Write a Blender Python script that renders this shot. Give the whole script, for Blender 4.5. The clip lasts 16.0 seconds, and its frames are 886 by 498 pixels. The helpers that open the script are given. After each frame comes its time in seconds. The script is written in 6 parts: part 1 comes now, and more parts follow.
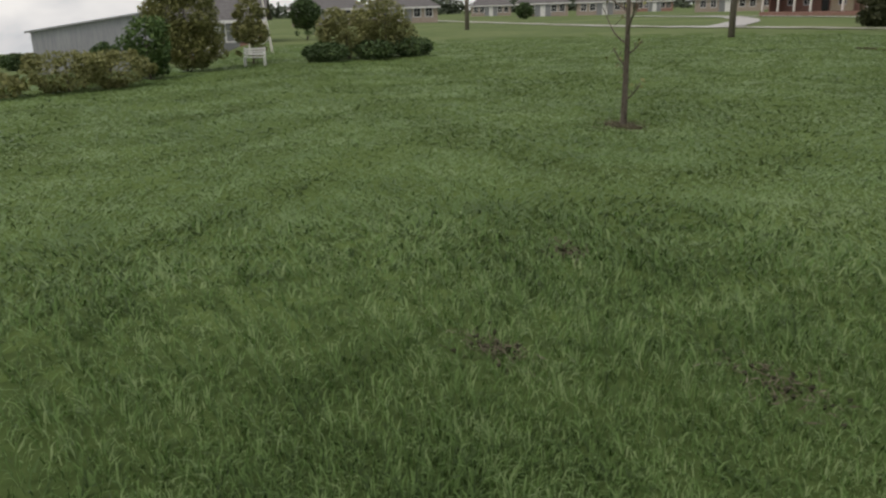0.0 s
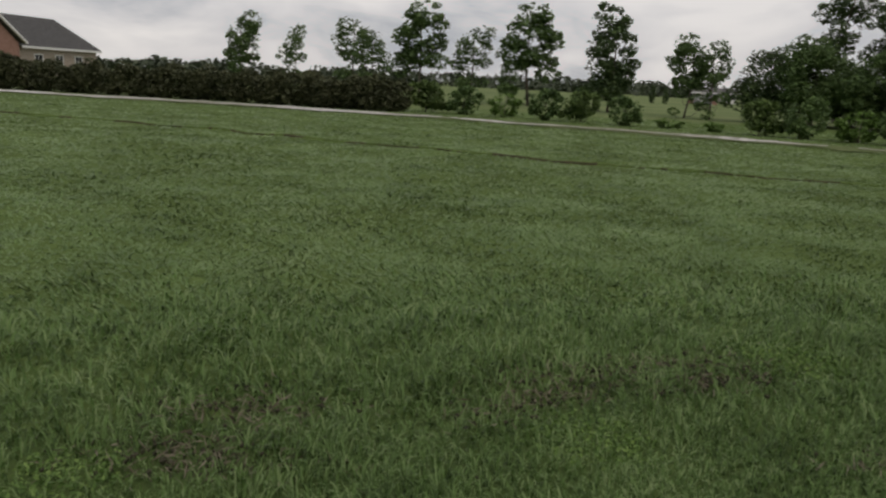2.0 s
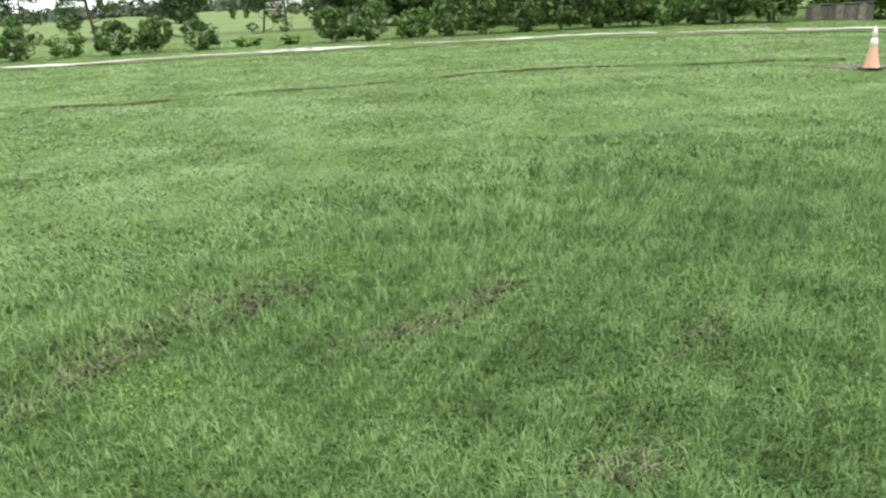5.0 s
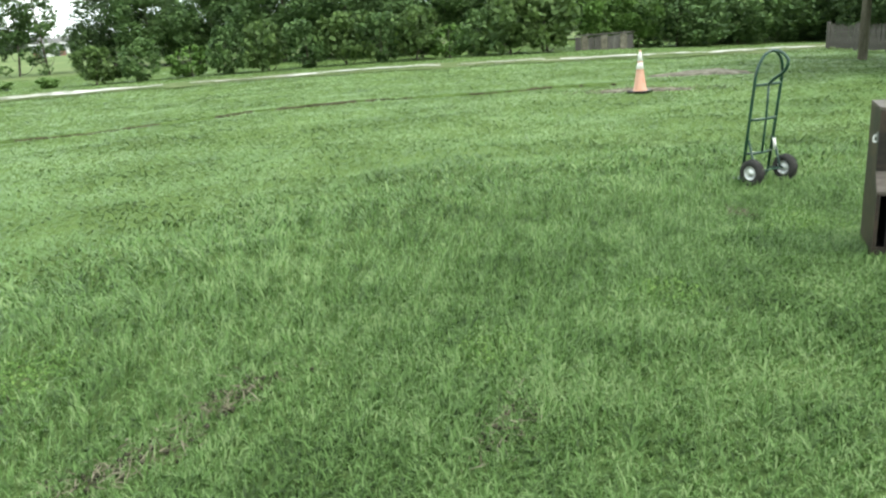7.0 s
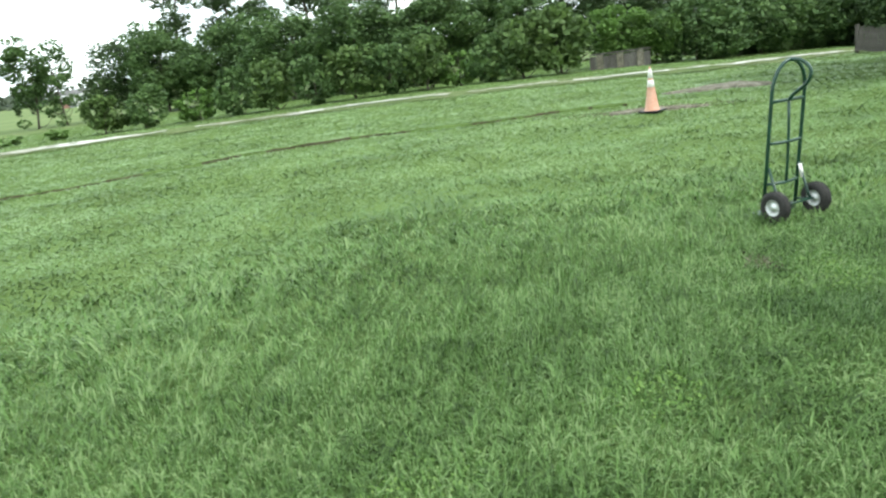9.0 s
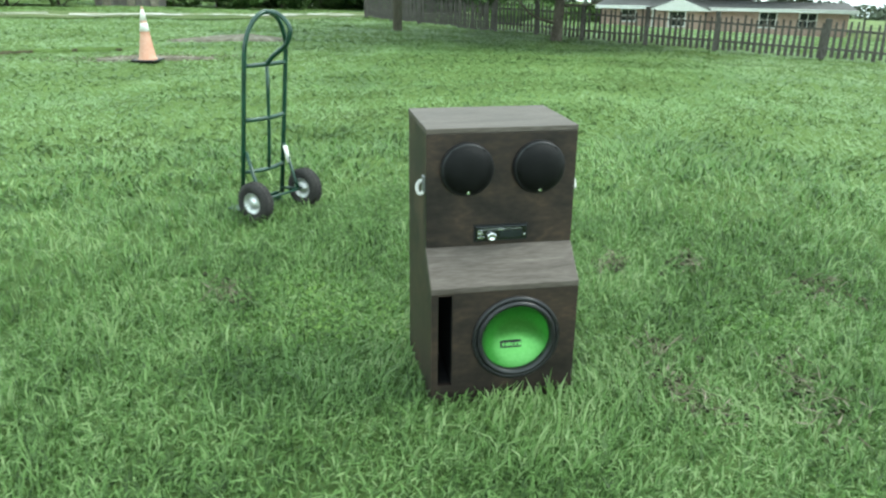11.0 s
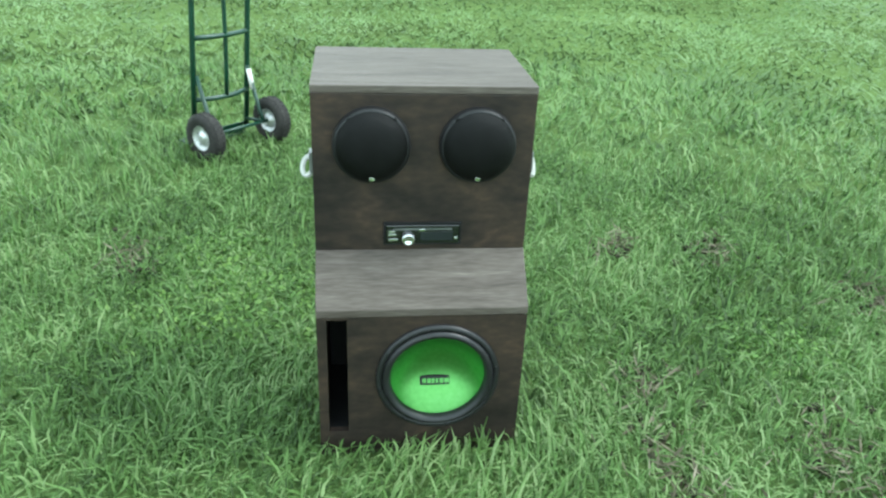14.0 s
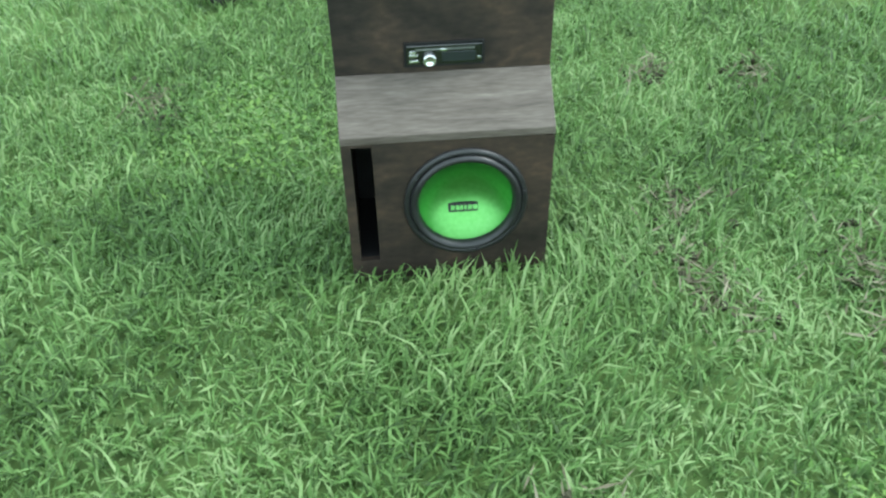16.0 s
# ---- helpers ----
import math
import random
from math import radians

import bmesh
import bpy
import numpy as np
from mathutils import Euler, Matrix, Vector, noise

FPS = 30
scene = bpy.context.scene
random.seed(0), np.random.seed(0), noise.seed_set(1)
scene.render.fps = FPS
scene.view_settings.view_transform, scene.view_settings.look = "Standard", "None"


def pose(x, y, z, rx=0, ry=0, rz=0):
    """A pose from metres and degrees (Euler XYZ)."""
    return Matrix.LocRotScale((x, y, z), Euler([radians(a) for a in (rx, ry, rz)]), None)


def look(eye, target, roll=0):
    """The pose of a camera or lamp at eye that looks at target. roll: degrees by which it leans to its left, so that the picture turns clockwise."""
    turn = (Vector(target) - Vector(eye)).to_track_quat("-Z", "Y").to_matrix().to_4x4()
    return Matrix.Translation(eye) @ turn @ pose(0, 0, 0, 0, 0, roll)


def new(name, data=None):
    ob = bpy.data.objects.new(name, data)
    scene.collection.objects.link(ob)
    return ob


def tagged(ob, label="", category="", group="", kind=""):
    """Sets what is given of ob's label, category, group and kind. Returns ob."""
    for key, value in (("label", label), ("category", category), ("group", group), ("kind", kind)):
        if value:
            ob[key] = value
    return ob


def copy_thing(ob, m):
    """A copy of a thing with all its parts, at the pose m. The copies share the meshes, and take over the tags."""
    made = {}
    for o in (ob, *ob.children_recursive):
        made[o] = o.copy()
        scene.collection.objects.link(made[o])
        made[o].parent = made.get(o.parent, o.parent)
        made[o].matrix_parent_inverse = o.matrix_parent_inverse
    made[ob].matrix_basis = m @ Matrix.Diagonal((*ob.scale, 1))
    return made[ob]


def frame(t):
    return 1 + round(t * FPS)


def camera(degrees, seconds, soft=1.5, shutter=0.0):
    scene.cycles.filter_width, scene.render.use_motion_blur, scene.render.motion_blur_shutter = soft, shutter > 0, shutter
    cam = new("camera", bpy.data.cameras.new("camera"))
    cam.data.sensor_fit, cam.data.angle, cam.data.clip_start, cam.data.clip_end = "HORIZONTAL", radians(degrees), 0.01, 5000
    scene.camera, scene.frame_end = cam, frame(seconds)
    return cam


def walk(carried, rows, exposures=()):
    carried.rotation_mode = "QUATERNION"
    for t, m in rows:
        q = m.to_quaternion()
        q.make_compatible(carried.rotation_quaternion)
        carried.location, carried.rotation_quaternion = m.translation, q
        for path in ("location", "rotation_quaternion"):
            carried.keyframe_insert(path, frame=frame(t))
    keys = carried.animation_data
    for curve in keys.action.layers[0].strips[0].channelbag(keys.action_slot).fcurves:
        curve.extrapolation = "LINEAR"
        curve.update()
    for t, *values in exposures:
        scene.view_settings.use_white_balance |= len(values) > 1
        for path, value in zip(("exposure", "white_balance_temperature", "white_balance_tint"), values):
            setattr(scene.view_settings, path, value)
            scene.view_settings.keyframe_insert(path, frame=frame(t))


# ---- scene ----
cam = camera(60.0, 16.0, soft=2.35, shutter=0.14)
PATH = [
    (0, (-0.067, -0.688, 1.758), (-1.91, -0.194, 1.164), -1.6),
    (0.2, (0.02, -0.668, 1.735), (-1.809, -0.049, 1.220), 0.0),
    (0.3, (0.12, -0.667, 1.700), (-1.641, 0.153, 1.226), 1.1),
    (0.4, (0.135, -0.584, 1.729), (-1.531, 0.390, 1.239), 2.9),
    (0.5, (0.15, -0.500, 1.758), (-1.400, 0.642, 1.216), 5.4),
    (0.6, (0.12, -0.58, 1.795), (-1.293, 0.739, 1.270), 7.6),
    (0.8, (0.078, -0.677, 1.761), (-1.108, 0.88, 1.35), 5.2),
    (1, (-0.005, -0.727, 1.741), (-0.946, 0.997, 1.364), 5.1),
    (1.2, (-0.015, -0.6, 1.768), (-0.784, 1.209, 1.395), 2.8),
    (1.5, (-0.144, -0.439, 1.732), (-0.776, 1.422, 1.358), 0.5),
    (2, (-0.119, -0.284, 1.702), (-0.581, 1.615, 1.277), 2.8),
    (2.5, (0.033, -0.268, 1.702), (-0.128, 1.679, 1.275), 0.4),
    (2.8, (0.078, -0.329, 1.75), (0.07, 1.598, 1.215), 3.1),
    (3, (0.1, -0.356, 1.765), (0.097, 1.551, 1.16), 3.4),
    (3.5, (0.094, -0.368, 1.763), (0.09, 1.52, 1.103), 3.5),
    (4, (0.144, -0.463, 1.795), (0.431, 1.414, 1.168), 4.0),
    (4.5, (0.301, -0.613, 1.902), (0.885, 1.189, 1.258), 0.9),
    (5, (0.515, -0.653, 1.944), (0.975, 1.187, 1.311), -3.6),
    (5.2, (0.580, -0.642, 1.931), (1.111, 1.174, 1.286), -3.6),
    (7.3, (1.385, 0.409, 1.767), (2.317, 2.083, 1.192), -4.3),
    (7.5, (1.485, 0.451, 1.77), (2.324, 2.165, 1.171), -4.9),
    (8, (1.691, 0.624, 1.753), (2.471, 2.352, 1.116), -0.7),
    (8.5, (2.018, 0.947, 1.728), (2.856, 2.685, 1.202), -4.1),
    (9, (2.373, 1.084, 1.682), (3.239, 2.815, 1.178), -7.7),
    (9.5, (2.707, 1.214, 1.699), (3.603, 2.927, 1.186), -7.7),
    (10, (3.000, 1.463, 1.607), (4.303, 2.873, 1.045), -1.5),
    (10.2, (3.214, 1.596, 1.576), (4.697, 2.821, 1.031), 0.6),
    (12.3, (4.629, 2.038, 1.517), (6.302, 2.793, 0.725), 1.9),
    (12.5, (4.709, 2.032, 1.517), (6.32, 2.891, 0.699), 2.1),
    (13, (4.812, 2.001, 1.516), (6.38, 2.915, 0.676), 1.5),
    (13.5, (4.822, 1.983, 1.487), (6.363, 2.862, 0.562), 5.0),
    (14, (4.827, 2.004, 1.486), (6.327, 2.965, 0.578), 2.6),
    (14.5, (4.845, 2.005, 1.487), (6.314, 2.997, 0.562), 2.0),
    (15, (4.83, 2.005, 1.458), (6.263, 3.002, 0.482), 1.0),
    (15.5, (4.814, 2.009, 1.416), (6.217, 2.913, 0.313), 1.1),
    (16, (4.819, 1.985, 1.406), (6.112, 2.896, 0.181), -1.1),
]
EXPOSURES = [(0, -0.62, 7000, 25), (0.5, -0.32, 7000, 25), (1.0, -0.52, 7100, 25), (1.5, -0.78, 7150, 26), (2.0, -0.9, 7050, 27), (2.4, -0.52, 6950, 24), (2.8, -0.01, 6900, 18), (3.2, 0.49, 6900, 19), (3.6, 0.84, 6900, 19), (4.5, 0.99, 6800, 14), (8.0, 1.04, 6450, 9), (8.5, 0.9, 6400, 9), (9.0, 1.0, 6400, 9), (9.5, 0.64, 6350, 9), (10.0, 0.99, 6300, 6), (12.5, 1.11, 5900, 0), (14.0, 1.18, 5900, 1), (16.0, 1.28, 5900, 2)]
walk(cam, [(t, look(eye, target, roll)) for t, eye, target, roll in PATH], EXPOSURES)

# ---------------------------------------------------------------- light
world = bpy.data.worlds.new("world")
scene.world = world
world.use_nodes = True
WN, WL = world.node_tree.nodes, world.node_tree.links
WN.clear()
w_out = WN.new("ShaderNodeOutputWorld")
w_bg = WN.new("ShaderNodeBackground")
w_sky = WN.new("ShaderNodeTexSky")
w_sky.sky_type = "NISHITA"
w_sky.sun_disc = False
SUN_EL, SUN_AZ = 52.0, 140.0
w_sky.sun_elevation, w_sky.sun_rotation = radians(SUN_EL), radians(SUN_AZ)
w_gain = WN.new("ShaderNodeMix")
w_gain.data_type, w_gain.blend_type = "RGBA", "MULTIPLY"
w_gain.inputs[0].default_value = 1.0
w_gain.inputs[7].default_value = (0.10, 0.10, 0.10, 1)
WL.new(w_sky.outputs[0], w_gain.inputs[6])
w_tc = WN.new("ShaderNodeTexCoord")
w_map = WN.new("ShaderNodeMapping")
w_map.inputs["Scale"].default_value = (1.0, 1.0, 2.9)
w_map.inputs["Location"].default_value = (0.35, 0.1, 0.0)
WL.new(w_tc.outputs["Generated"], w_map.inputs[0])
w_n1 = WN.new("ShaderNodeTexNoise")
w_n1.inputs["Scale"].default_value, w_n1.inputs["Detail"].default_value = 3.6, 10
w_n1.inputs["Roughness"].default_value = 0.58
w_n1.inputs["Distortion"].default_value = 0.5
WL.new(w_map.outputs[0], w_n1.inputs["Vector"])
w_r1 = WN.new("ShaderNodeValToRGB")
e = w_r1.color_ramp.elements
e[0].position, e[0].color = 0.30, (0.50, 0.66, 0.74, 1)
e[1].position, e[1].color = 0.62, (1.34, 1.50, 1.44, 1)
for at, col in ((0.41, (0.80, 0.95, 0.98, 1)), (0.50, (1.08, 1.23, 1.22, 1))):
    k = e.new(at)
    k.color = col
WL.new(w_n1.outputs[0], w_r1.inputs[0])
w_mix = WN.new("ShaderNodeMix")
w_mix.data_type = "RGBA"
w_mix.inputs[0].default_value = 0.88
WL.new(w_gain.outputs[2], w_mix.inputs[6])
WL.new(w_r1.outputs[0], w_mix.inputs[7])
WL.new(w_mix.outputs[2], w_bg.inputs[0])
w_bg.inputs[1].default_value = 1.0
WL.new(w_bg.outputs[0], w_out.inputs[0])

sun = new("sun", bpy.data.lights.new("sun", "SUN"))
sun.data.energy, sun.data.angle, sun.data.color = 1.2, radians(14), (1.0, 0.96, 0.90)
sun.rotation_euler = (radians(90 - SUN_EL), 0, radians(180 - SUN_AZ))


# ---------------------------------------------------------------- materials
def material(name, colours, scale=4.0, rough=0.7, metal=0.0, bump=0.0, fine=40.0, spread=0.5, island=0.0,
             through_light=0.0, stretch=(1, 1, 1), spec=0.3, coat=0.0, warp=0.0, gain=0.55, upright=0.0):
    """Two to four colours blended by a coarse and a fine noise, with fine relief."""
    m = bpy.data.materials.new(name)
    m.use_nodes = True
    N, L = m.node_tree.nodes, m.node_tree.links
    b = N["Principled BSDF"]
    tc, mp = N.new("ShaderNodeTexCoord"), N.new("ShaderNodeMapping")
    mp.inputs["Scale"].default_value = stretch
    geo = N.new("ShaderNodeNewGeometry")
    L.new((geo.outputs["Position"] if island or scale < 3 else tc.outputs["Object"]), mp.inputs[0])
    n1, n2 = N.new("ShaderNodeTexNoise"), N.new("ShaderNodeTexNoise")
    n1.inputs["Scale"].default_value, n1.inputs["Detail"].default_value = scale, 5
    n1.inputs["Distortion"].default_value = warp
    n2.inputs["Scale"].default_value, n2.inputs["Detail"].default_value = fine, 3
    L.new(mp.outputs[0], n1.inputs["Vector"])
    L.new(mp.outputs[0], n2.inputs["Vector"])
    mixv = N.new("ShaderNodeMath")
    mixv.operation = "MULTIPLY_ADD"
    mixv.inputs[1].default_value = 0.45
    L.new(n2.outputs[0], mixv.inputs[0])
    half = N.new("ShaderNodeMath")
    half.operation = "MULTIPLY_ADD"
    half.inputs[1].default_value, half.inputs[2].default_value = gain, 0.275 - 0.5 * gain
    L.new(n1.outputs[0], half.inputs[0])
    L.new(half.outputs[0], mixv.inputs[2])
    value = mixv.outputs[0]
    if island:
        ia = N.new("ShaderNodeMath")
        ia.operation = "MULTIPLY_ADD"
        ia.inputs[1].default_value = island
        sub = N.new("ShaderNodeMath")
        sub.operation = "SUBTRACT"
        sub.inputs[1].default_value = 0.5
        L.new(geo.outputs["Random Per Island"], sub.inputs[0])
        L.new(sub.outputs[0], ia.inputs[0])
        L.new(value, ia.inputs[2])
        value = ia.outputs[0]
    ramp = N.new("ShaderNodeValToRGB")
    els = ramp.color_ramp.elements
    lo, hi = 0.5 - spread * 0.32, 0.5 + spread * 0.32
    for i, c in enumerate(colours):
        p = lo + (hi - lo) * i / max(1, len(colours) - 1)
        if i < 2:
            el = els[i]
        else:
            el = els.new(1.0)
        el.position, el.color = p, (*c, 1)
    L.new(value, ramp.inputs[0])
    L.new(ramp.outputs[0], b.inputs["Base Color"])
    b.inputs["Roughness"].default_value, b.inputs["Metallic"].default_value = rough, metal
    b.inputs["Specular IOR Level"].default_value = spec
    b.inputs["Coat Weight"].default_value = coat
    if bump:
        bp = N.new("ShaderNodeBump")
        bp.inputs["Strength"].default_value, bp.inputs["Distance"].default_value = bump, 0.01
        L.new(n2.outputs[0], bp.inputs["Height"])
        L.new(bp.outputs[0], b.inputs["Normal"])
    if upright:
        # thin blades that bend every way: their normals even out towards the sky
        scaled, lifted = N.new("ShaderNodeVectorMath"), N.new("ShaderNodeVectorMath")
        scaled.operation, lifted.operation = "SCALE", "ADD"
        scaled.inputs["Scale"].default_value = 1.0 - upright
        lifted.inputs[1].default_value = (0, 0, upright)
        level = N.new("ShaderNodeVectorMath")
        level.operation = "NORMALIZE"
        L.new(geo.outputs["Normal"], scaled.inputs[0])
        L.new(scaled.outputs[0], lifted.inputs[0])
        L.new(lifted.outputs[0], level.inputs[0])
        L.new(level.outputs[0], b.inputs["Normal"])
    if through_light:
        tr = N.new("ShaderNodeBsdfTranslucent")
        L.new(ramp.outputs[0], tr.inputs[0])
        mx = N.new("ShaderNodeMixShader")
        mx.inputs[0].default_value = through_light
        out = N["Material Output"]
        L.new(b.outputs[0], mx.inputs[1])
        L.new(tr.outputs[0], mx.inputs[2])
        L.new(mx.outputs[0], out.inputs[0])
    return m


M_GRASS = material("grass_blades", [(0.044, 0.081, 0.021), (0.101, 0.184, 0.049), (0.152, 0.264, 0.077), (0.266, 0.366, 0.155)],
                   scale=0.55, fine=2.2, rough=0.45, island=0.38, through_light=0.36, spec=0.24, spread=0.62, gain=0.32, upright=0.40)
M_GRASSFAR = material("grass_sward", [(0.080, 0.142, 0.040), (0.115, 0.198, 0.057), (0.147, 0.242, 0.077), (0.188, 0.285, 0.106)],
                      scale=0.42, fine=1.7, rough=0.5, island=0.07, through_light=0.08, spec=0.24, spread=0.55, gain=0.8, upright=0.62)
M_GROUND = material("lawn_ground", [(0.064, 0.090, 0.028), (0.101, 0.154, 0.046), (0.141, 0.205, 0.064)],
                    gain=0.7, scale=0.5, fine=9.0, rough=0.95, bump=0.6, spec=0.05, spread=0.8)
M_FIELD = material("field_grass", [(0.092, 0.135, 0.050), (0.138, 0.185, 0.072), (0.195, 0.228, 0.102)], gain=0.8, scale=0.09, fine=1.1, rough=0.95, bump=0.6, spec=0.05, spread=0.8)
M_WEED = material("weed_leaves", [(0.070, 0.142, 0.032), (0.125, 0.230, 0.052), (0.200, 0.320, 0.082)], scale=2.9, fine=9, rough=0.5, island=0.5, through_light=0.3, spec=0.25, spread=0.7)
M_STRAW = material("dry_thatch", [(0.095, 0.082, 0.050), (0.165, 0.148, 0.098), (0.25, 0.228, 0.160)], scale=2.9, fine=9, rough=0.7, island=0.5, through_light=0.15, spec=0.15, spread=0.8)
# darker lawn ground: the shade between near blades is put into the colour
M_TURFSHADE = material("turf_blade_shade", [(0.040, 0.056, 0.019), (0.074, 0.116, 0.036), (0.114, 0.166, 0.054)], gain=0.45, scale=0.55, fine=14.0, rough=0.95, bump=0.8, spec=0.05, spread=0.8)
M_SOIL = material("soil", [(0.034, 0.034, 0.018), (0.062, 0.058, 0.031), (0.105, 0.094, 0.055)], scale=5, fine=38, rough=0.95, bump=0.9, spec=0.1)
M_GAP = material("damp_thatch", [(0.032, 0.033, 0.020), (0.056, 0.055, 0.034), (0.088, 0.084, 0.054)], scale=5, fine=38, rough=0.95, bump=0.9, spec=0.1)
M_DRYSOIL = material("dry_soil", [(0.085, 0.075, 0.055), (0.17, 0.152, 0.118), (0.30, 0.27, 0.22)], scale=4, fine=30, rough=0.95, bump=0.9, spec=0.1)
M_GRAVEL = material("pale_gravel", [(0.15, 0.17, 0.08), (0.40, 0.39, 0.33), (0.54, 0.53, 0.49), (0.66, 0.65, 0.62)], gain=0.9, scale=0.16, fine=22, rough=0.9, bump=0.8, spec=0.1)
M_VERGE = material("dry_verge", [(0.070, 0.105, 0.036), (0.115, 0.150, 0.058), (0.175, 0.185, 0.095)], scale=0.7, fine=8, rough=0.95, bump=0.5, spec=0.05)
M_LEAF = material("leaves_mid", [(0.036, 0.070, 0.023), (0.085, 0.152, 0.047), (0.160, 0.246, 0.078)], scale=0.8, fine=4, rough=0.68, island=0.36, through_light=0.25, spread=0.9)
M_SHRUB = material("leaves_shrub", [(0.042, 0.074, 0.022), (0.088, 0.146, 0.040), (0.150, 0.225, 0.062)], scale=0.8, fine=4, rough=0.68, island=0.36, through_light=0.25, spread=0.9)
M_LEAFDARK = material("leaves_dark", [(0.029, 0.054, 0.021), (0.062, 0.108, 0.038), (0.122, 0.188, 0.062)], scale=0.8, fine=4, rough=0.68, island=0.36, through_light=0.2, spread=0.9)
M_LEAFLIGHT = material("leaves_light", [(0.056, 0.106, 0.022), (0.112, 0.206, 0.044), (0.175, 0.300, 0.069)], scale=0.8, fine=4, rough=0.68, island=0.36, through_light=0.3, spread=0.9)
M_LEAFOLIVE = material("leaves_olive", [(0.105, 0.120, 0.040), (0.195, 0.205, 0.070), (0.290, 0.290, 0.110)], scale=0.8, fine=4, rough=0.6, island=0.5, through_light=0.25, spread=0.9)
M_HEDGE = material("leaves_hedge", [(0.034, 0.044, 0.020), (0.066, 0.078, 0.034), (0.118, 0.126, 0.058)], scale=0.7, fine=4, rough=0.68, island=0.4, through_light=0.15, spread=0.9)
M_LEAFRUST = material("leaves_rust", [(0.118, 0.130, 0.045), (0.215, 0.225, 0.082), (0.315, 0.312, 0.128)], scale=0.8, fine=4, rough=0.6, island=0.5, through_light=0.2, spread=0.9)
M_CANE = material("cane_leaves", [(0.05, 0.09, 0.02), (0.09, 0.16, 0.04), (0.14, 0.22, 0.06)], scale=0.6, fine=4, rough=0.5, island=0.5, through_light=0.3, spread=0.9)
M_BARK = material("bark", [(0.05, 0.042, 0.032), (0.11, 0.095, 0.075), (0.17, 0.15, 0.12)], scale=5, fine=45, rough=0.9, bump=0.8, stretch=(1, 1, 0.25), spec=0.1)
M_POLE = material("pole_wood", [(0.09, 0.075, 0.06), (0.16, 0.14, 0.115), (0.24, 0.215, 0.18)], scale=4, fine=50, rough=0.85, bump=0.6, stretch=(1, 1, 0.1), spec=0.1)
M_FENCE = material("weathered_pickets", [(0.055, 0.05, 0.043), (0.105, 0.096, 0.086), (0.17, 0.157, 0.142)], scale=3.5, fine=40, rough=0.9, bump=0.5, stretch=(1, 1, 0.2), spec=0.1)
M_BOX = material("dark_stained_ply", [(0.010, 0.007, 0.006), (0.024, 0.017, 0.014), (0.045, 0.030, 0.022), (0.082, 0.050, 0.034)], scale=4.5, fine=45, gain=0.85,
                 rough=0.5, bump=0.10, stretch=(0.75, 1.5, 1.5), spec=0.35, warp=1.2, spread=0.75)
# streaky stained ply, its colour raised for sky light on upward faces
M_BOXSKYLIT = material("stained_ply_skylit", [(0.046, 0.036, 0.030), (0.084, 0.067, 0.056), (0.126, 0.104, 0.088), (0.195, 0.168, 0.146)], scale=4.5, fine=70,
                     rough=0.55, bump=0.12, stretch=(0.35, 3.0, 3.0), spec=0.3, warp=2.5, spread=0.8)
M_BLACK = material("black_plastic", [(0.006, 0.006, 0.007), (0.012, 0.012, 0.013)], scale=20, fine=160, rough=0.5, bump=0.1, spec=0.4)
M_MESHBLACK = material("black_mesh", [(0.003, 0.003, 0.003), (0.007, 0.007, 0.007)], scale=30, fine=400, rough=0.5, bump=0.3, spec=0.16)
M_RUBBER = material("tyre_rubber", [(0.016, 0.015, 0.014), (0.030, 0.028, 0.026), (0.050, 0.046, 0.042)], scale=9, fine=80, rough=0.75, bump=0.3, spec=0.3)
M_SURROUND = material("rubber_surround", [(0.010, 0.010, 0.011), (0.018, 0.018, 0.02)], scale=15, fine=120, rough=0.38, spec=0.5)
M_GREENCONE = material("green_cone", [(0.12, 0.34, 0.085), (0.145, 0.385, 0.105), (0.17, 0.42, 0.13)], scale=6, fine=90, rough=0.36, metal=0.92, spec=0.6)
M_CHROME = material("chrome", [(0.70, 0.70, 0.71), (0.80, 0.80, 0.80)], scale=20, fine=90, rough=0.22, metal=1.0)
M_RIM = material("silver_rim", [(0.55, 0.55, 0.55), (0.68, 0.68, 0.67), (0.76, 0.76, 0.75)], scale=12, fine=70, rough=0.4, metal=0.75)
M_TRUCK = material("green_enamel", [(0.003, 0.026, 0.014), (0.005, 0.040, 0.022), (0.009, 0.055, 0.032)], scale=9, fine=70, rough=0.38, spec=0.5, coat=0.2, bump=0.05)
M_ORANGE = material("faded_orange", [(0.47, 0.23, 0.15), (0.56, 0.30, 0.21), (0.63, 0.38, 0.29)], scale=6, fine=50, rough=0.55, bump=0.05)
M_COLLAR = material("white_collar", [(0.66, 0.63, 0.58), (0.78, 0.76, 0.72)], scale=10, fine=60, rough=0.4)
M_WHITE = material("white_paint", [(0.66, 0.66, 0.64), (0.80, 0.80, 0.78)], scale=4, fine=40, rough=0.55, bump=0.05)
M_ROPE = material("pale_rope", [(0.50, 0.49, 0.46), (0.66, 0.65, 0.62)], scale=20, fine=150, rough=0.8, bump=0.5)
M_BRICK = material("red_brick", [(0.23, 0.125, 0.095), (0.31, 0.18, 0.142), (0.40, 0.25, 0.20)], scale=2.9, fine=9, rough=0.85, bump=0.4, stretch=(1, 1, 3), spec=0.15)
M_TANBRICK = material("tan_brick", [(0.26, 0.21, 0.17), (0.36, 0.30, 0.25), (0.45, 0.39, 0.33)], scale=2.9, fine=9, rough=0.85, bump=0.4, stretch=(1, 1, 3), spec=0.15)
